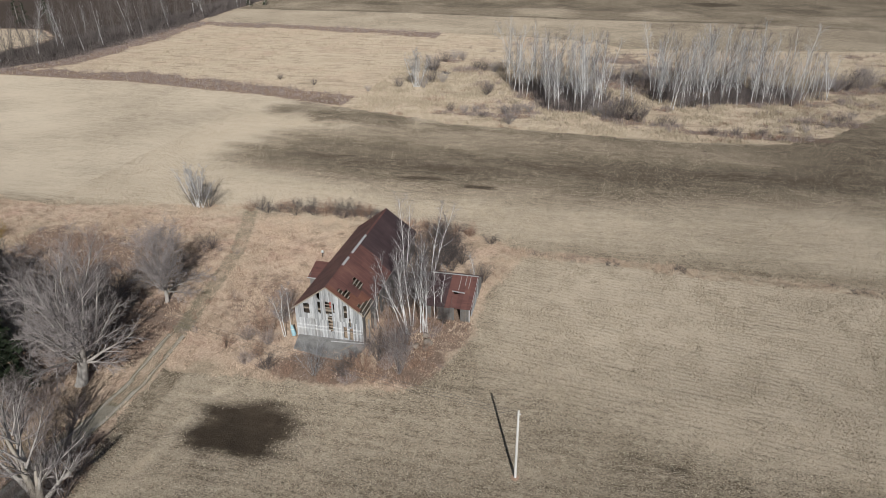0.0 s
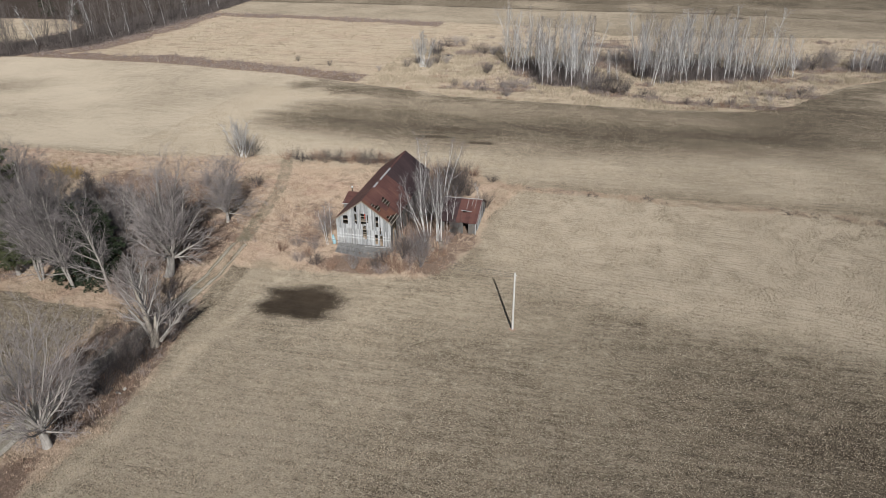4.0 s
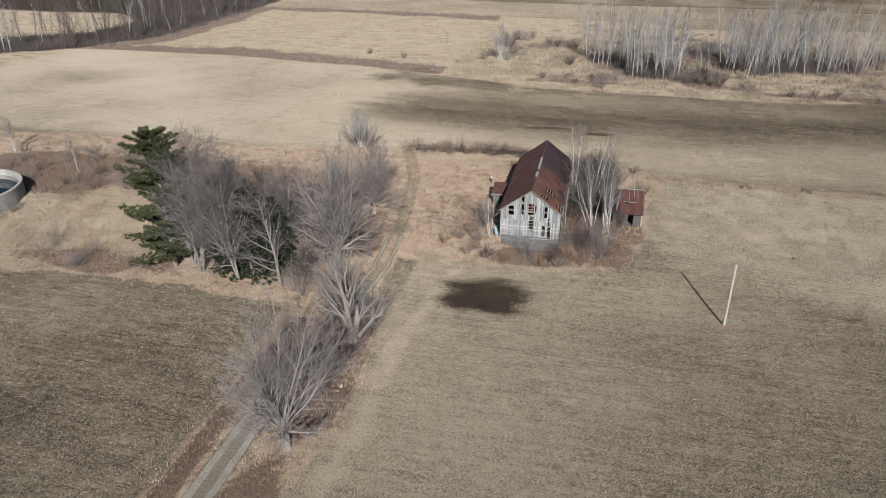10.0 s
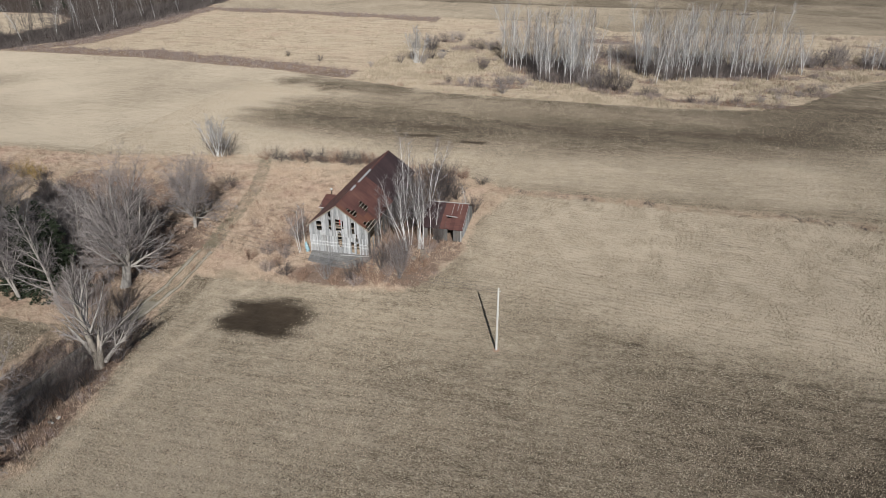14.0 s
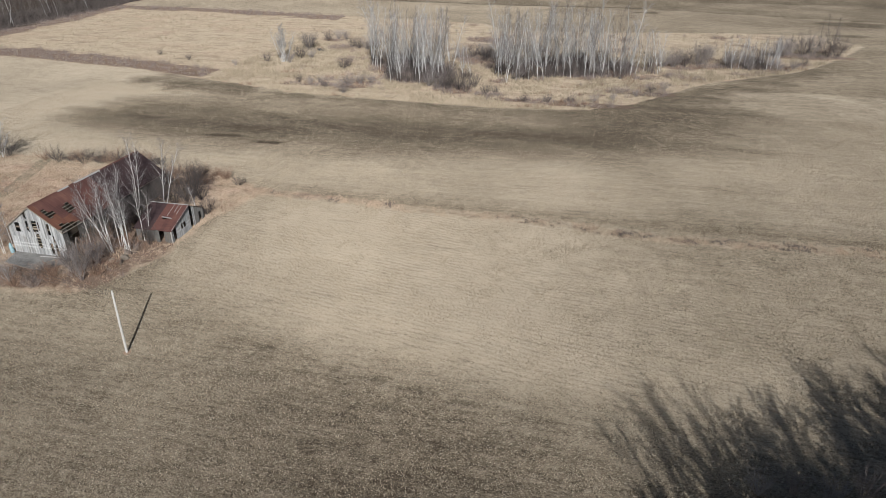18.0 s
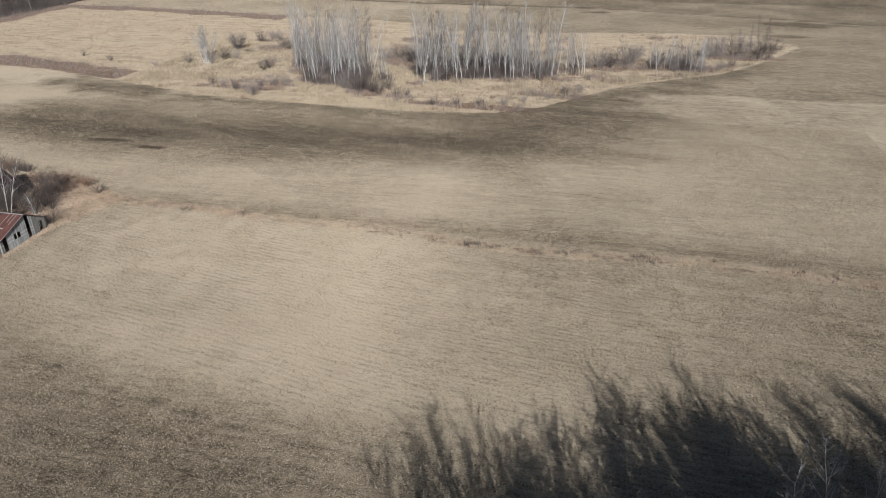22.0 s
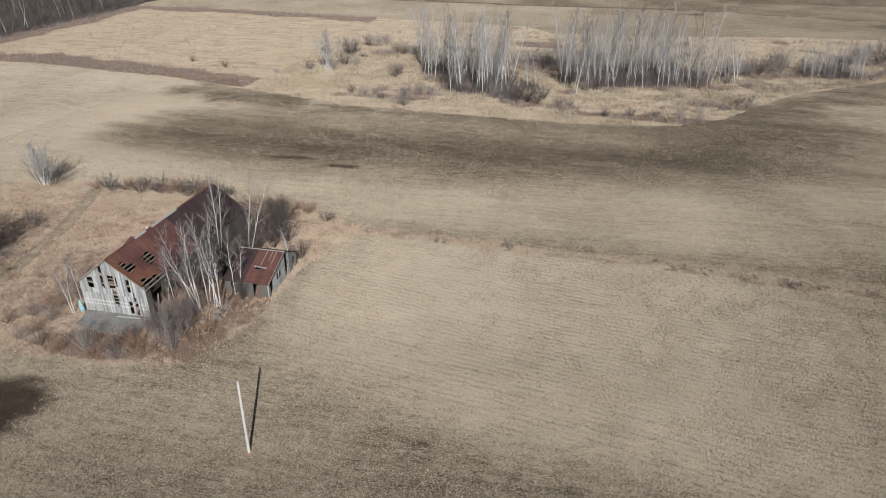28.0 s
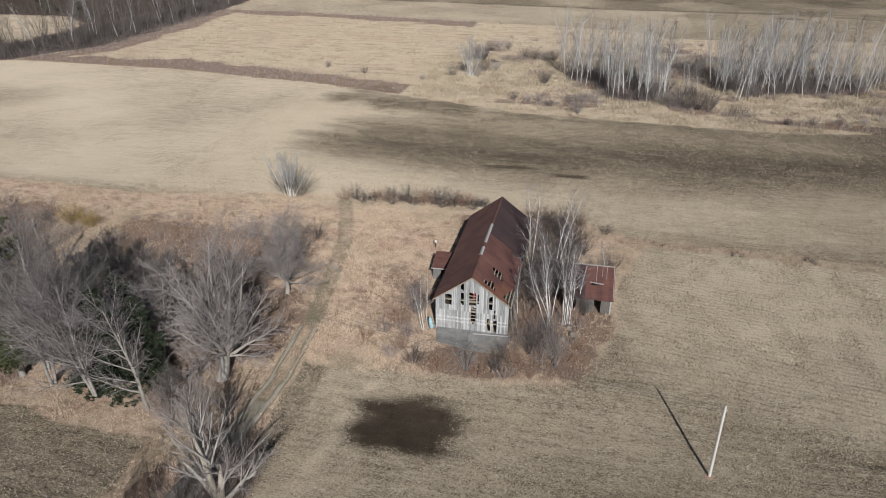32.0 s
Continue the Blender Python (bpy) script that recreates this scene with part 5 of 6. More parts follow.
for i, (x, y, h) in enumerate(((-49.8, 23.5, 3.6), (-48.3, 27.5, 4.2), (-50.2, 31.0, 4.4), (-48.2, 31.6, 3.8), (-49.6, 36.0, 4.6), (-46.9, 38.8, 4.0), (-50.4, 39.0, 4.4), (-47.8, 42.0, 3.6), (-50.2, 43.5, 4.2), (-47.6, 34.2, 3.6))):
    bush(x, y, h, 20, 350 + i, "dense dark purple-brown bush along the lane", "twig_dark", 0.8, group="bushes along the lane")
for i, (x, y, h) in enumerate(((-24.8, 63.4, 2.6), (-23.6, 67.4, 3.4), (-22.6, 69.6, 3.6), (-24.4, 69.8, 3.2), (-20.6, 66.0, 3.0), (-21.4, 70.6, 3.4), (-23.4, 71.8, 4.0), (-25.2, 66.4, 2.8), (-22.0, 64.2, 2.6), (-19.4, 73.4, 3.0), (-18.2, 71.8, 2.2), (-24.6, 74.0, 4.2))):
    bush(x, y, h, 13, 520 + i, "tangled brown brush under the birches", "mauve" if i % 3 else "russet", 0.9, group="bushes by the barn")
wild = random.Random(9)
for i in range(26):
    x, y = wild.uniform(-79, -59), wild.uniform(58, 88)
    if abs(x + 55.8) < 3.5 and abs(y - 56) < 4:
        continue
    bush(x, y, wild.uniform(2.6, 5.2), 15, 450 + i, "dense dark brush bush behind the thicket", "twig_dark" if i % 3 else "mauve", 0.85, group="bushes of the thicket")
for i, (x, y, h) in enumerate(((-41.5, 66.5, 2.0), (-40.0, 68.5, 2.4), (-43.5, 64.5, 1.6), (-39.5, 62.0, 1.8), (-37.8, 73.5, 2.6), (-28.8, 60.6, 1.6), (-25.8, 60.8, 1.8), (-23.0, 61.5, 2.0), (-19.0, 65.2, 1.8))):
    bush(x, y, h, 16, 490 + i, "thin russet weed bush round the barn", "russet" if i % 3 else "mauve", 0.95, group="bushes by the barn")
for i in range(20):
    x, y = (wild.uniform(-138, -88), wild.uniform(70, 88)) if i < 14 else (wild.uniform(-106, -86), wild.uniform(46.5, 53))
    bush(x, y, wild.uniform(2.2, 4.4), 13, 280 + i, "bare mauve-grey bush in the rough ground", "mauve" if i % 3 else "twig", 0.9, group="bushes of the rough ground")
for i, (x, y, h) in enumerate(((-36.5, 61.5, 2.2), (-33.5, 60.8, 1.8), (-27.0, 62.0, 2.0), (-24.5, 62.4, 2.4), (-22.4, 66.6, 2.6), (-17.8, 67.5, 1.8), (-26.5, 64.0, 2.0), (-38.6, 63.5, 1.9))):
    bush(x, y, h, 16, 310 + i, "brown weedy shrub in front of the barn", "russet" if i % 2 else "twig_dark", 0.9, group="bushes by the barn")
for i in range(24):
    x, y = wild.uniform(-142, -92), wild.uniform(71, 90)
    bush(x, y, wild.uniform(1.8, 3.6), 12, 540 + i, "dark mauve thorn bush in the rough ground", "twig_dark" if i % 2 else "mauve", 1.0, group="bushes of the rough ground")
for i, (x, y, h) in enumerate(((-127.8, 49.9, 3.4), (-123.8, 51.1, 3.4), (-120.5, 53.5, 3.2), (-118.3, 56.9, 3.0), (-131.8, 49.9, 3.2), (-117.5, 60.5, 2.6), (-125.8, 50.2, 3.0), (-122.0, 52.0, 3.0))):
    bush(x, y, h, 16, 570 + i, "bare grey bush at the foot of the tank", "twig", 0.7, group="bushes by the tank")
bush(-100.2, 84.4, 3.6, 26, 110, "golden-stemmed willow bush in the brush", "golden", 0.9)
bush(-96.4, 84.0, 3.2, 24, 111, "golden-stemmed willow bush in the brush", "golden", 0.9)

# trees south of the field, known by their shadows; a few pale tops rise into view
POPLAR = [(8, 7, 0.05, 0.05, 18, 0.20, 26, 0.36, 0.85), (4, 3, 0.10, 0.09, 9, 0.2, 32, 0.44, 0.85), (2, 3, 0.16, 0.06, 5, 0.15, 34, 0.5, 0.8), (1, 3, 0.1, 0.04, 0, 0, 0, 0, 1)]
kinds = []
HEDGE = [(53.0, 51.6), (58.3, 56.2), (61.5, 56.8), (64.8, 56.6), (74.2, 66.0), (60.0, 52.5), (67.0, 54.5), (69.2, 60.0), (72.0, 62.5), (76.5, 67.2), (78.5, 66.0), (80.6, 68.4), (83.0, 67.0),
         (71.0, 57.0), (75.5, 60.5), (79.5, 62.0), (85.4, 64.0), (88.0, 66.0), (90.6, 68.0), (93.2, 68.0), (96.0, 69.5), (98.8, 70.3), (101.5, 69.5), (104.0, 71.0), (107, 70.5), (110, 71.5), (84.0, 60.0), (90, 62.5), (97, 64)]
for i, (x, y) in enumerate(HEDGE):
    h = 25.5 + 1.5 * math.sin(2.1 * i)
    reach = h / math.tan(EL)
    fx, fy = x - reach * math.sin(AZ), y - reach * math.cos(AZ)
    if i < 4:
        t = Tree(130 + i, POPLAR, 0.034)
        for st in range(3):
            a = 1.3 * i + 2.1 * st
            t.limb(V((0.5 * math.cos(a), 0.5 * math.sin(a), -0.3)), V((0.12 * math.cos(a), 0.12 * math.sin(a), 1)).normalized(), 22.0 - 2.5 * st, 0.24 - 0.03 * st)
        kinds.append(t.place("hedgerow_tree", 0, 0, 0, "tall bare poplar in the hedgerow", M["bark"], M["twig_dark"], "tree", "hedgerow trees"))
        ob = kinds[-1]
    else:
        ob = copy_thing(kinds[i % 4], Matrix.Identity(4))
    ob.matrix_basis = pose(fx, fy, lv(fx, fy), 0, 0, 53 * i) @ Matrix.Scale(h / 24.2, 4)
    # unseen second tree behind each, added only to deepen the cast shadow
    ob = copy_thing(ob, Matrix.Identity(4))
    ob.matrix_basis = pose(fx + 1.6, fy - 1.8, lv(fx, fy), 0, 0, 53 * i + 100) @ Matrix.Scale((h - 1.5) / 24.2, 4)
for i, (x, y, h) in enumerate(((64.5, 44.4, 2.6), (67.5, 45.0, 3.0), (70.5, 44.6, 2.8), (73.5, 45.6, 3.4), (76.0, 45.0, 3.6), (78.5, 46.2, 3.6), (81.5, 46.5, 3.4), (84.0, 46.0, 4.4), (87.0, 46.6, 4.4), (90.0, 47.0, 4.6))):
    bush(x, y, h, 16, 400 + i, "bare grey shrub at the foot of the hedgerow", "mauve" if i % 2 else "twig", 0.6, group="shrubs of the hedgerow")
for i, (x, y, h, st) in enumerate(((80.0, 43.0, 8.5, 1), (86.0, 42.0, 13.5, 1), (89.0, 42.5, 15.5, 2), (94, 43.5, 14, 1))):
    upright_tree(x, y, h, 140 + i, "thin pale-barked bare tree at the field edge", st, 0.12, "birch_twig", "birch", "pale trees by the field", SLIM)

# far trees: a few built, many copied
far_kinds = []
for i in range(6):
    pale = i < 4
    t = Tree(200 + i, FAR, 0.02, 2 if pale else 1)
    t.limb(V((0, 0, -0.4)), V((0.05 * (i % 3 - 1), 0.04 * (i % 2), 1)).normalized(), 17.0, 0.115)
    far_kinds.append(t)
grove_r = random.Random(77)
made = {}


def far_tree(x, y, h, kind, label, group, bark, twig, category="tree"):
    key = (kind, bark)
    twig = twig or ("birch_twig" if kind < 3 else "twig_dark")
    m = pose(x, y, lv(x, y), grove_r.gauss(0, 3.5), grove_r.gauss(0, 3.5), grove_r.uniform(0, 360)) @ Matrix.Scale(h / 17.0, 4)
    if key not in made:
        made[key] = far_kinds[kind].place("far_birch" if bark == "birch" else "far_tree", 0, 0, 0, label, M[bark], M[twig], category, group)
        made[key].matrix_basis = m
        return
    src = made[key]
    ob = copy_thing(src, Matrix.Identity(4))
    ob.matrix_basis = m
    tagged(ob, label, category, group)


def scatter_in(poly, n, rnd, keep=lambda x, y: True, gap=1.6):
    xs, ys = [p[0] for p in poly], [p[1] for p in poly]
    out, tries = [], 0
    while len(out) < n and tries < n * 60:
        tries += 1
        x, y = rnd.uniform(min(xs), max(xs)), rnd.uniform(min(ys), max(ys))
        if inside(np.array([x]), np.array([y]), poly)[0] > 0 and keep(x, y) and all((x - a) ** 2 + (y - b) ** 2 > gap * gap for a, b in out):
            out.append((x, y))
    return out


GROVES = [([(-17, 190), (-12.7, 189), (-6, 188), (1, 192), (4, 200), (-2, 216), (-9, 219), (-21, 221), (-31, 222), (-27, 210), (-19, 199)], 66, 9, 19.5),
          ([(13, 208), (20, 195.5), (25, 199), (33, 203), (45, 206.5), (54, 207), (58, 214), (56, 224), (43, 234), (27, 227), (15, 217)], 98, 9, 20),
          ([(59, 214), (66, 214), (67, 222), (60, 222)], 7, 11, 14.5), ([(84, 226), (100, 224), (104, 232), (98, 238), (86, 234)], 22, 6.5, 9.5), ([(5, 195), (10, 196), (11, 203), (6, 203)], 4, 8, 10.5)]
for poly, n, h0, h1 in GROVES:
    for x, y in scatter_in(poly, n, grove_r):
        far_tree(x, y, grove_r.uniform(h0, h1), grove_r.randrange(4), "pale slender bare birch in a marsh grove", "birch grove in the marsh", "birch", "", "birch tree")
for x, y, h in ((104, 251, 6.5), (107, 253, 7), (110, 254, 7), (113, 252, 8), (116, 254, 8.5), (119, 256, 10), (121.5, 256, 13.4), (124, 258, 12), (126.5, 257, 10), (123, 254, 9), (34, 206, 21), (37, 215, 20), (28, 216, 18.5), (44, 213, 18),
                (51, 216, 18), (-3, 212, 18), (-13, 212, 17), (-20, 214, 15), (22, 212, 17)):
    far_tree(x, y, h, 4 + grove_r.randrange(2), "dark bare tree in a marsh grove", "dark trees in the marsh", "bark", "twig_dark")
for x, y in scatter_in(EDGE, 200, grove_r, lambda x, y: y < 440, 1.8):
    k = grove_r.randrange(6)
    far_tree(x, y, grove_r.uniform(13, 20), k, "tall bare tree at the edge of the wood", "trees of the far wood", "birch" if grove_r.random() < 0.1 else "bark_dark", "twig_dark")
birch(-57.7, 208.8, [(10, -3.0, 0), (11, -1.2, 1), (11, 0.3, 0), (10.5, 1.6, 0.5), (9.5, 3.0, 0.5), (10, 0.6, -1.2), (9, -2.2, 1.8), (9, -3.8, 0.6), (8.5, 3.8, -0.4), (10.5, -0.4, 1.8), (9.5, 2.2, 1.6), (8, -4.4, -0.8)], 300, "fan-shaped clump of pale birches in the marsh", "birches in the fields", "birch_twig")
for i, (x, y, h) in enumerate(((-288, 300, 12), (-280, 296, 11), (-272, 302, 12), (-205, 385, 13), (-199, 392, 11))):
    conifer(x, y, h, 310 + i, "dark spruce at the far wood", 26, 2.6, 0.06, 0.05, "needle_dark", 7, -0.1, "far_spruce")

# marsh bushes
mb = []
for i in range(4):
    mb.append(bush((-22.5, 5.0, 69.7, -56.6)[i], (173.2, 182.5, 227.4, 230.4)[i], 3.4, 22, 330 + i, "rounded dark bare bush in the marsh", "twig_dark" if i % 2 else "twig", 0.8, group="marsh bushes"))
    mb[-1].scale = ((1.35, 1.6, 1.7, 1.8)[i],) * 3
for x, y, h in ((-30, 178, 2.2), (-36, 181.5, 2.4), (-40, 182.5, 2.4), (-33, 182, 2.6), (-25, 183, 2.8), (-21.7, 185, 3.2), (-18.5, 186, 3.0), (-33.3, 202.5, 3.8), (-33, 206, 3.0), (-53.5, 215, 4.2), (-50, 216, 3.4), (-56, 247.6, 4.0), (-54, 253, 3.6), (-50.5, 252, 3.6), (-57.5, 232, 5.5),
                (-39.7, 236, 4.0), (-36, 234.5, 4.0), (-33, 235.5, 4.0), (-43, 238, 3.4), (2, 183.5, 5.4), (8, 184, 5.6), (4, 187, 5.8), (-1, 186, 4.0), (10.5, 182, 4.0), (12, 187, 4.0), (16.5, 179.8, 2.9), (19, 181, 2.4), (4, 228, 5.0), (8, 230, 5.5), (12, 226, 5.5), (14, 232, 6.0), (0, 226, 4.6), (9, 223, 4.6), (17, 222, 5.5),
                (28, 173.5, 2.2), (34, 175, 2.4), (40, 176, 2.2), (46, 178, 2.2), (51, 181, 2.1), (57, 186, 2.2), (61.3, 191.3, 2.6), (65, 195, 2.6), (24, 203, 3.6), (38, 208, 3.6), (47, 210, 3.8), (55, 212, 4.2), (30, 221, 5.0), (46, 222, 5.0), (62, 224, 5.0), (66, 226, 5.0), (73, 229, 6.0), (77.7, 231.7, 7.4), (80, 233, 4.8),
                (82.8, 246.5, 3.9), (80.5, 246, 3.4), (86.5, 231, 4.2), (88, 236, 5.0), (93, 237, 5.4), (98, 238, 5.2), (100, 230, 3.8), (104.4, 251.1, 5.6), (107, 252, 6.0), (109.4, 254.2, 6.3), (113.8, 253.1, 7.2), (117, 255, 7.0), (121, 252, 6.0), (125, 255, 6.6), (106, 230, 3.0), (111, 238, 2.4),
                (-60, 214, 2.5), (-70, 200, 2), (-90, 205, 2.2), (-104, 210, 2), (-62, 207, 3.2), (-54.5, 208.5, 3.6)):
    src = mb[grove_r.randrange(4)]
    ob = copy_thing(src, Matrix.Identity(4))
    ob.matrix_basis = pose(x, y, lv(x, y), 0, 0, grove_r.uniform(0, 360)) @ Matrix.Scale(h / 3.4 / src.scale.x, 4) @ Matrix.Diagonal((*src.scale, 1))
for poly, n in ((GROVES[0][0], 16), (GROVES[1][0], 24), (GROVES[3][0], 6)):
    for x, y in scatter_in(poly, n, grove_r, gap=2.5):
        src = mb[grove_r.randrange(4)]
        ob = copy_thing(src, Matrix.Identity(4))
        ob.matrix_basis = pose(x, y, lv(x, y), 0, 0, grove_r.uniform(0, 360)) @ Matrix.Scale(grove_r.uniform(2.2, 5.0) / 3.4, 4)
pond = mesh_object("pond", [(4.5 * math.cos(a * 0.3927) * (1 + 0.2 * math.sin(a * 2.1)), 2.6 * math.sin(a * 0.3927), 0.0) for a in range(16)], [tuple(range(16))], M["water"])
pond.location = (-52.8, 230.4, lv(-52.8, 230.4) + 0.06)
tagged(pond, "small dark pond in the marsh", "pond", "", "structure")

# ---- grass, weeds and crop residue ----


def stuff(name, verts, faces, material, label, category):
    me = bpy.data.meshes.new(name)
    n, k = faces.shape
    me.vertices.add(len(verts))
    me.vertices.foreach_set("co", verts.astype(np.float32).ravel())
    me.loops.add(faces.size)
    me.loops.foreach_set("vertex_index", faces.astype(np.int32).ravel())
    me.polygons.add(n)
    me.polygons.foreach_set("loop_start", np.arange(n) * k)
    me.update(calc_edges=True)
    me.materials.append(material)
    return tagged(new(name, me), label, category, "", "stuff")


def blades(name, xy, per, tall, width, lean, clump, material, label, category="grass", seed=1):
    """Tufts of pointed blades standing on the ground at xy."""
    r = np.random.RandomState(seed)
    n = len(xy) * per
    base = np.repeat(xy, per, 0) + r.normal(0, clump, (n, 2))
    h = np.repeat(r.uniform(0.45, 1.2, len(xy)) * (0.75 + 0.45 * smooth_noise(xy[:, 0], xy[:, 1], 4.0, 71)), per) * tall * r.uniform(0.6, 1.1, n)
    z = level(base[:, 0], base[:, 1]) - 0.04
    a = r.uniform(0, 2 * np.pi, n)
    l = np.abs(r.normal(0, lean, n))[:, None] * h[:, None]
    w = width * r.uniform(0.6, 1.3, n)
    b = a + np.pi / 2 + r.normal(0, 0.5, n)
    side = np.stack([np.cos(b), np.sin(b)], 1) * w[:, None] / 2
    tip = base + np.stack([np.cos(a), np.sin(a)], 1) * l
    v = np.empty((n, 3, 3))
    v[:, 0, :2], v[:, 1, :2], v[:, 2, :2] = base - side, base + side, tip
    v[:, 0, 2] = v[:, 1, 2] = z
    v[:, 2, 2] = z + h
    return stuff(name, v.reshape(-1, 3), np.arange(3 * n).reshape(-1, 3), material, label, category)


GX, GY, CELL = -310.0, -30.0, 0.75
GRID = np.meshgrid(np.arange(GX, 180, CELL), np.arange(GY, 450, CELL))
SHEET = [m.reshape(GRID[0].shape).astype(np.float32) for m in masks(GRID[0].ravel(), GRID[1].ravel())]


def cover_at(x, y):
    """The ground's masks at many places, from a fine grid of them."""
    i = np.clip(np.rint((x - GX) / CELL).astype(int), 0, GRID[0].shape[1] - 1)
    j = np.clip(np.rint((y - GY) / CELL).astype(int), 0, GRID[0].shape[0] - 1)
    return [m[j, i] for m in SHEET]


def sprinkle(n, x0, x1, y0, y1, weight, seed):
    """Up to n places in a rectangle, kept by a weight of the ground's masks."""
    r = np.random.RandomState(seed)
    x, y = r.uniform(x0, x1, n), r.uniform(y0, y1, n)
    keep = r.uniform(0, 1, n) < weight(x, y, cover_at(x, y))
    return np.stack([x[keep], y[keep]], 1)


def clear(x, y):
    """0 under the buildings and on the tank."""
    b = (x > -35.6) & (x < -26.2) & (y > 66.0) & (y < 94)
    s = (x > -20.4) & (x < -13.9) & (y > 76) & (y < 85.6)
    return ~(b | s | (np.hypot(x + 129.1, y - 61.3) < 10.6))


patch = lambda x, y, s, k: step(fbm(x, y, s, k), -0.4, 0.5)
blades("dry_grass", sprinkle(165000, -112, -8, 5, 107, lambda x, y, m: m[0] * (1 - np.minimum(1, 2.2 * m[2])) * (1 - 0.6 * m[1]) * clear(x, y) * (0.12 + 0.88 * patch(x, y, 3, 5)), 3), 5, 0.46, 0.07, 0.75, 0.16, M["straw"], "tufts of short dry tan grass", seed=4)
blades("russet_weeds", sprinkle(30000, -150, -8, 5, 108, lambda x, y, m: np.maximum(m[1], 0.25 * m[0] * (1 - m[4]) * patch(x, y, 9, 31)) * (1 - 0.9 * m[2]) * clear(x, y), 7), 9, 1.05, 0.04, 0.4, 0.2, M["russet"], "standing russet-brown weeds", "weeds", 5)
blades("brush_stems", sprinkle(9000, -170, -10, 5, 108, lambda x, y, m: m[1] * (1 - m[2]) * clear(x, y) * patch(x, y, 6, 41) * np.where((x > -46) & (y > 55), 0.25, 1.0), 9), 22, 1.6, 0.035, 0.3, 0.3, M["mauve"], "thin mauve-grey brush stems", "brush", 6)
blades("pale_grass", sprinkle(16000, -170, -84, 44, 84, lambda x, y, m: m[0] * (1 - m[1]) * clear(x, y), 11), 7, 0.6, 0.06, 0.9, 0.2, M["reed"], "flattened pale straw-coloured grass", seed=8)
blades("marsh_grass", sprinkle(36000, -215, 140, 160, 326, lambda x, y, m: (inside(x, y, MARSH) > 0) * (1 - 0.6 * m[1]) * (0.35 + 0.65 * patch(x, y, 7, 51)), 13), 5, 0.8, 0.13, 0.6, 0.35, M["reed"], "pale dry marsh grass", seed=9)
blades("marsh_brush", sprinkle(26000, -215, 140, 160, 326, lambda x, y, m: (inside(x, y, MARSH) > -1) * m[1], 15), 12, 1.7, 0.07, 0.3, 0.4, M["mauve"], "mauve-brown brush along the marsh edge", "brush", 10)
blades("marsh_tussocks", sprinkle(42000, -70, 130, 165, 250, lambda x, y, m: (inside(x, y, MARSH) > 0) * (1 - 0.8 * m[1]) * (0.15 + 0.85 * patch(x, y, 5, 53)), 14), 5, 1.15, 0.17, 0.7, 0.4, M["reed"], "bright straw-coloured tussocks of marsh grass", seed=19)
blades("marsh_fringe", sprinkle(38000, -70, 130, 164, 260, lambda x, y, m: (inside(x, y, MARSH) > -1) * m[1] * patch(x, y, 4, 57), 16), 10, 2.0, 0.07, 0.3, 0.4, M["mauve"], "mauve-brown brush along the marsh edge", "brush", 20)
blades("marsh_weeds", sprinkle(14000, -60, 130, 166, 250, lambda x, y, m: (inside(x, y, MARSH) > 0) * np.maximum(0.5 * m[1], 0.7 * step(fbm(x, y, 8, 95), 0.5, 0.8)), 25), 10, 1.3, 0.08, 0.35, 0.4, M["russet"], "russet weeds among the marsh grass", "weeds", 15)


def in_groves(x, y):
    return np.maximum.reduce([inside(x, y, g[0]) for g in GROVES]) > 0.8


blades("grove_undergrowth", sprinkle(26000, -34, 110, 182, 238, lambda x, y, m: in_groves(x, y) * patch(x, y, 5, 81), 27), 9, 4.2, 0.08, 0.3, 0.5, M["twig_dark"], "dark brush under the marsh birches", "brush", 14)
blades("wood_brush", sprinkle(30000, -300, -190, 150, 440, lambda x, y, m: (inside(x, y, EDGE) > 0) * 1.0, 17), 8, 3.2, 0.07, 0.3, 0.6, M["twig_dark"], "dark undergrowth at the edge of the wood", "brush", 11)
blades("furrow_grass", sprinkle(16000, -12, 170, 86, 100, lambda x, y, m: (along(x, y, FURROW) < 1.7) * patch(x, y, 2, 91), 19), 8, 0.6, 0.06, 0.5, 0.2, M["straw"], "clumps of dead straw-coloured weeds along a furrow", seed=12)
blades("furrow_weeds", sprinkle(12000, -12, 170, 86, 100, lambda x, y, m: (along(x, y, FURROW) < 1.3) * step(fbm(x, y, 2.4, 93), 0.0, 0.5), 20), 9, 0.55, 0.06, 0.4, 0.2, M["twig_dark"], "dark dead weeds along a furrow between fields", "weeds", seed=22)
yard_reed = sprinkle(3000, -140, 0, 95, 108, lambda x, y, m: (np.abs(inside(x, y, YARD)) < 1.5) * 1.0, 23)
blades("edge_grass", yard_reed, 6, 0.6, 0.05, 0.5, 0.2, M["straw"], "taller dry grass along the field edge", seed=13)


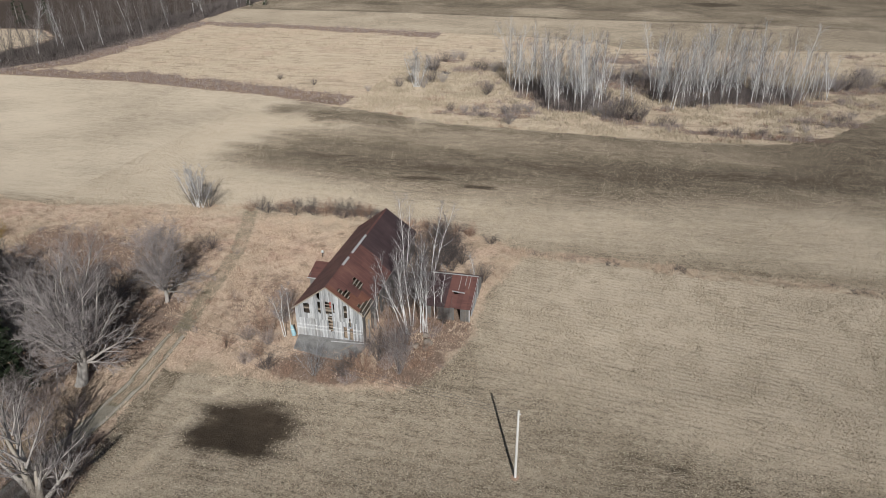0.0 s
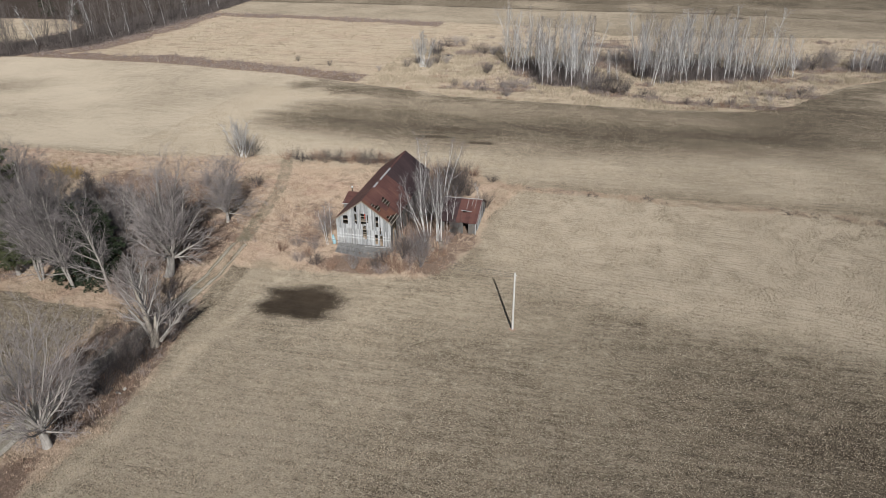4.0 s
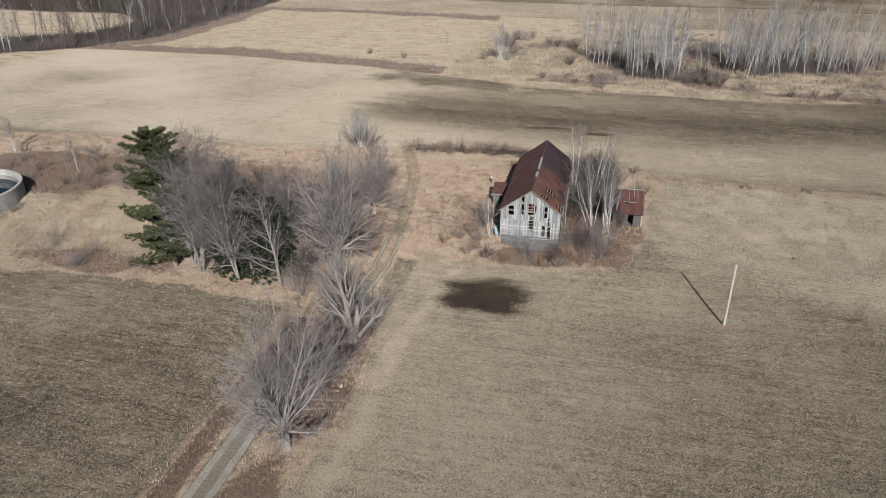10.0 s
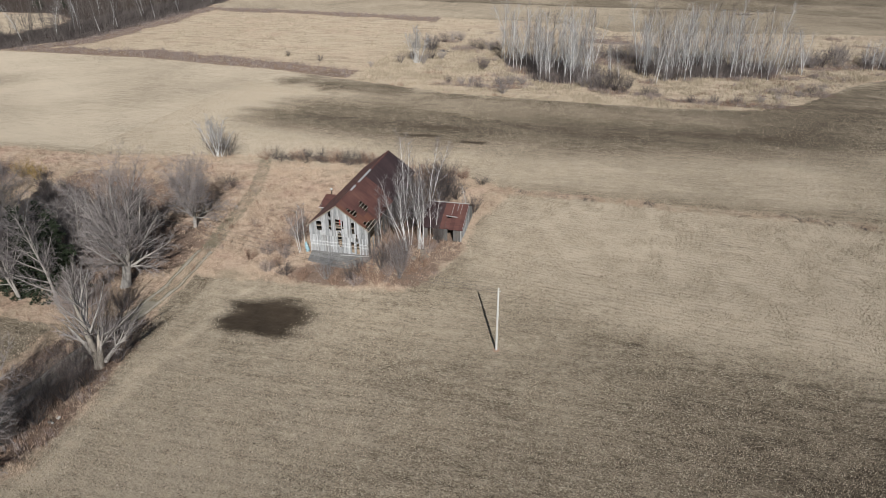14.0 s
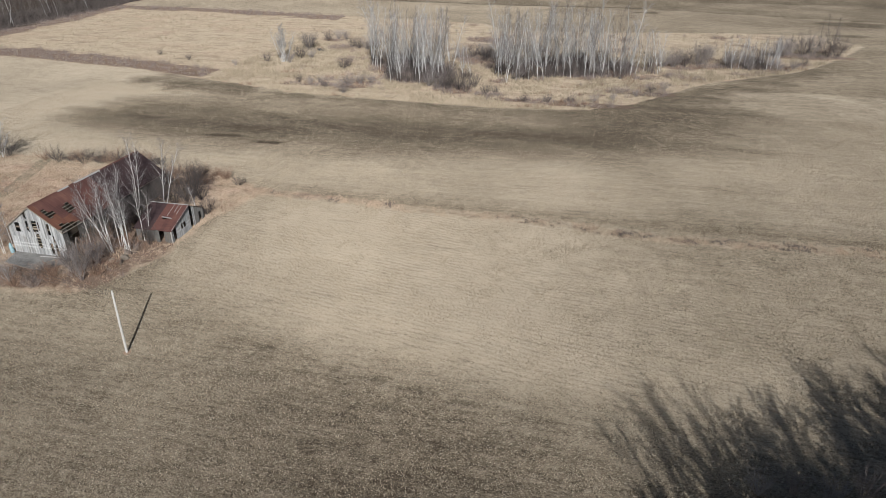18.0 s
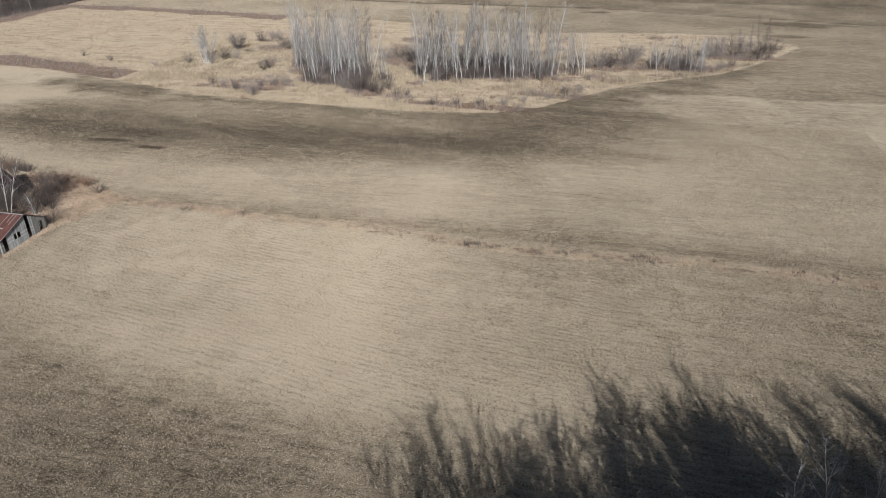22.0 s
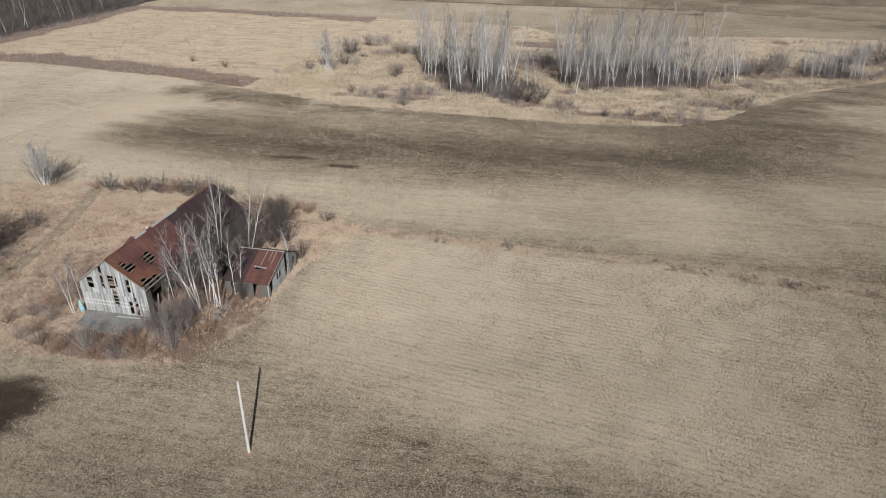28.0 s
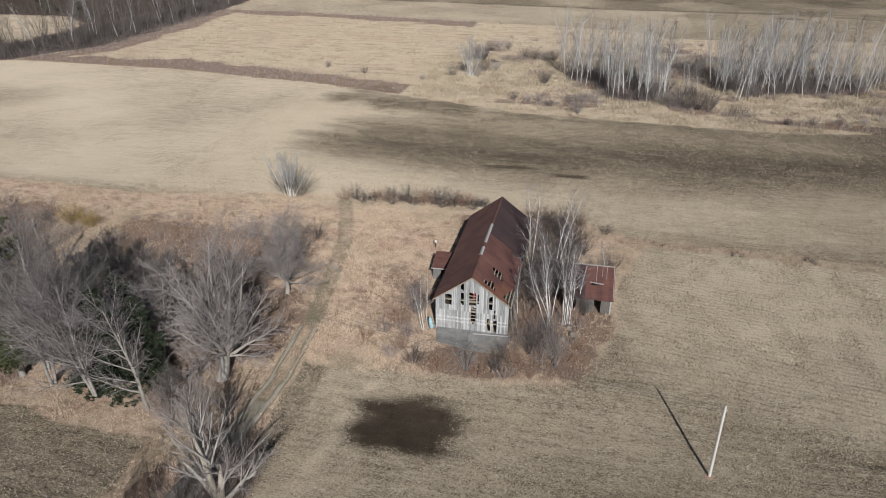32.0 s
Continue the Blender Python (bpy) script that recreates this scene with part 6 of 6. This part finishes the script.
def residue(xy, seed, long=1.0):
    """Broken corn stalks lying about: slivers just over the soil."""
    r = np.random.RandomState(seed)
    n = len(xy)
    a = np.where(r.uniform(0, 1, n) < 0.45, r.normal(-0.2, 0.4, n), r.uniform(0, np.pi, n)) + np.pi * (r.uniform(0, 1, n) < 0.5)
    l, w = r.uniform(0.11, 0.52, n) * long, r.uniform(0.022, 0.055, n)
    d = np.stack([np.cos(a), np.sin(a)], 1) * l[:, None]
    s = np.stack([-np.sin(a), np.cos(a)], 1) * w[:, None]
    z = level(xy[:, 0], xy[:, 1]) + 0.07
    v = np.empty((n, 3, 3))
    for k, (i, j, up) in enumerate(((-0.5, -0.5, 0.02), (-0.5, 0.5, 0.05), (0.5, 0.0, 0.28))):
        v[:, k, :2] = xy + d * i + s * j
        v[:, k, 2] = z + up * r.uniform(0.1, 1, n)
    return stuff("crop_residue", v.reshape(-1, 3), np.arange(3 * n).reshape(-1, 3), M["stalk"], "broken pale corn stalks strewn over the soil", "stubble")


residue(sprinkle(170000, -120, 100, -6, 62, lambda x, y, m: (1 - m[0]) * (0.25 + 0.75 * m[5]) * (1 - m[3]) ** 1.5, 29), 30)
residue(sprinkle(110000, -150, 130, 60, 180, lambda x, y, m: (1 - m[0]) * (0.3 + 0.7 * m[5]) * (1 - m[3]) ** 1.3, 31), 32, 1.1)


def stubble(n, seed):
    """Short cut stalks standing in rows."""
    r = np.random.RandomState(seed)
    c, s = math.cos(radians(-10.5)), math.sin(radians(-10.5))
    u, row = r.uniform(-150, 130, n), np.round(r.uniform(-30, 135, n) / 0.76) * 0.76 + r.normal(0, 0.06, n)
    x, y = u * c - row * s, u * s + row * c
    m = cover_at(x, y)
    keep = (r.uniform(0, 1, n) < (1 - m[0]) * (1 - m[3]) ** 1.5 * np.where(y < 100, 1, 0.4)) & (y > 2) & (y < 125)
    x, y = x[keep], y[keep]
    n = len(x)
    z = level(x, y)
    h, a = r.uniform(0.10, 0.26, n), r.uniform(0, np.pi, n)
    w = r.uniform(0.02, 0.045, n)
    v = np.empty((n, 3, 3))
    v[:, 0] = np.stack([x - np.cos(a) * w, y - np.sin(a) * w, z - 0.02], 1)
    v[:, 1] = np.stack([x + np.cos(a) * w, y + np.sin(a) * w, z - 0.02], 1)
    v[:, 2] = np.stack([x + r.normal(0, 0.06, n), y + r.normal(0, 0.06, n), z + h], 1)
    return stuff("corn_stubble", v.reshape(-1, 3), np.arange(3 * n).reshape(-1, 3), M["stalk"], "short cut corn stalks standing in rows", "stubble")


stubble(190000, 37)


def chaff(n, x0, x1, y0, y1, tall, wide, material, weight, seed):
    """Crumbs, clods and broken stalks that stand up from the soil and shade it."""
    xy = sprinkle(n, x0, x1, y0, y1, weight, seed)
    r = np.random.RandomState(seed + 1)
    n = len(xy)
    z = level(xy[:, 0], xy[:, 1]) - 0.03
    a, w, h = r.uniform(0, np.pi, n), wide * r.uniform(0.5, 1.3, n), tall * r.uniform(0.4, 1.25, n) ** 1.3
    d = np.stack([np.cos(a), np.sin(a)], 1) * w[:, None] / 2
    v = np.empty((n, 3, 3))
    v[:, 0, :2], v[:, 1, :2], v[:, 2, :2] = xy - d, xy + d, xy + r.normal(0, tall * 0.35, (n, 2))
    v[:, 0, 2] = v[:, 1, 2] = z
    v[:, 2, 2] = z + h + 0.03
    return stuff("field_litter", v.reshape(-1, 3), np.arange(3 * n).reshape(-1, 3), material, "crumbled soil and short broken stalks covering the field", "stubble")


open_field = lambda x, y, m: (1 - m[0]) * (1 - m[3]) ** 1.6
chaff(760000, -60, 122, 10, 98, 0.165, 0.10, M["chaff"], lambda x, y, m: open_field(x, y, m) * (0.45 + 0.55 * m[4]), 41)
chaff(300000, -60, 122, 10, 98, 0.15, 0.12, M["soil_crumb"], lambda x, y, m: open_field(x, y, m) * (1 - 0.6 * m[4]), 43)
chaff(260000, -100, 130, 98, 172, 0.19, 0.16, M["chaff"], open_field, 45)
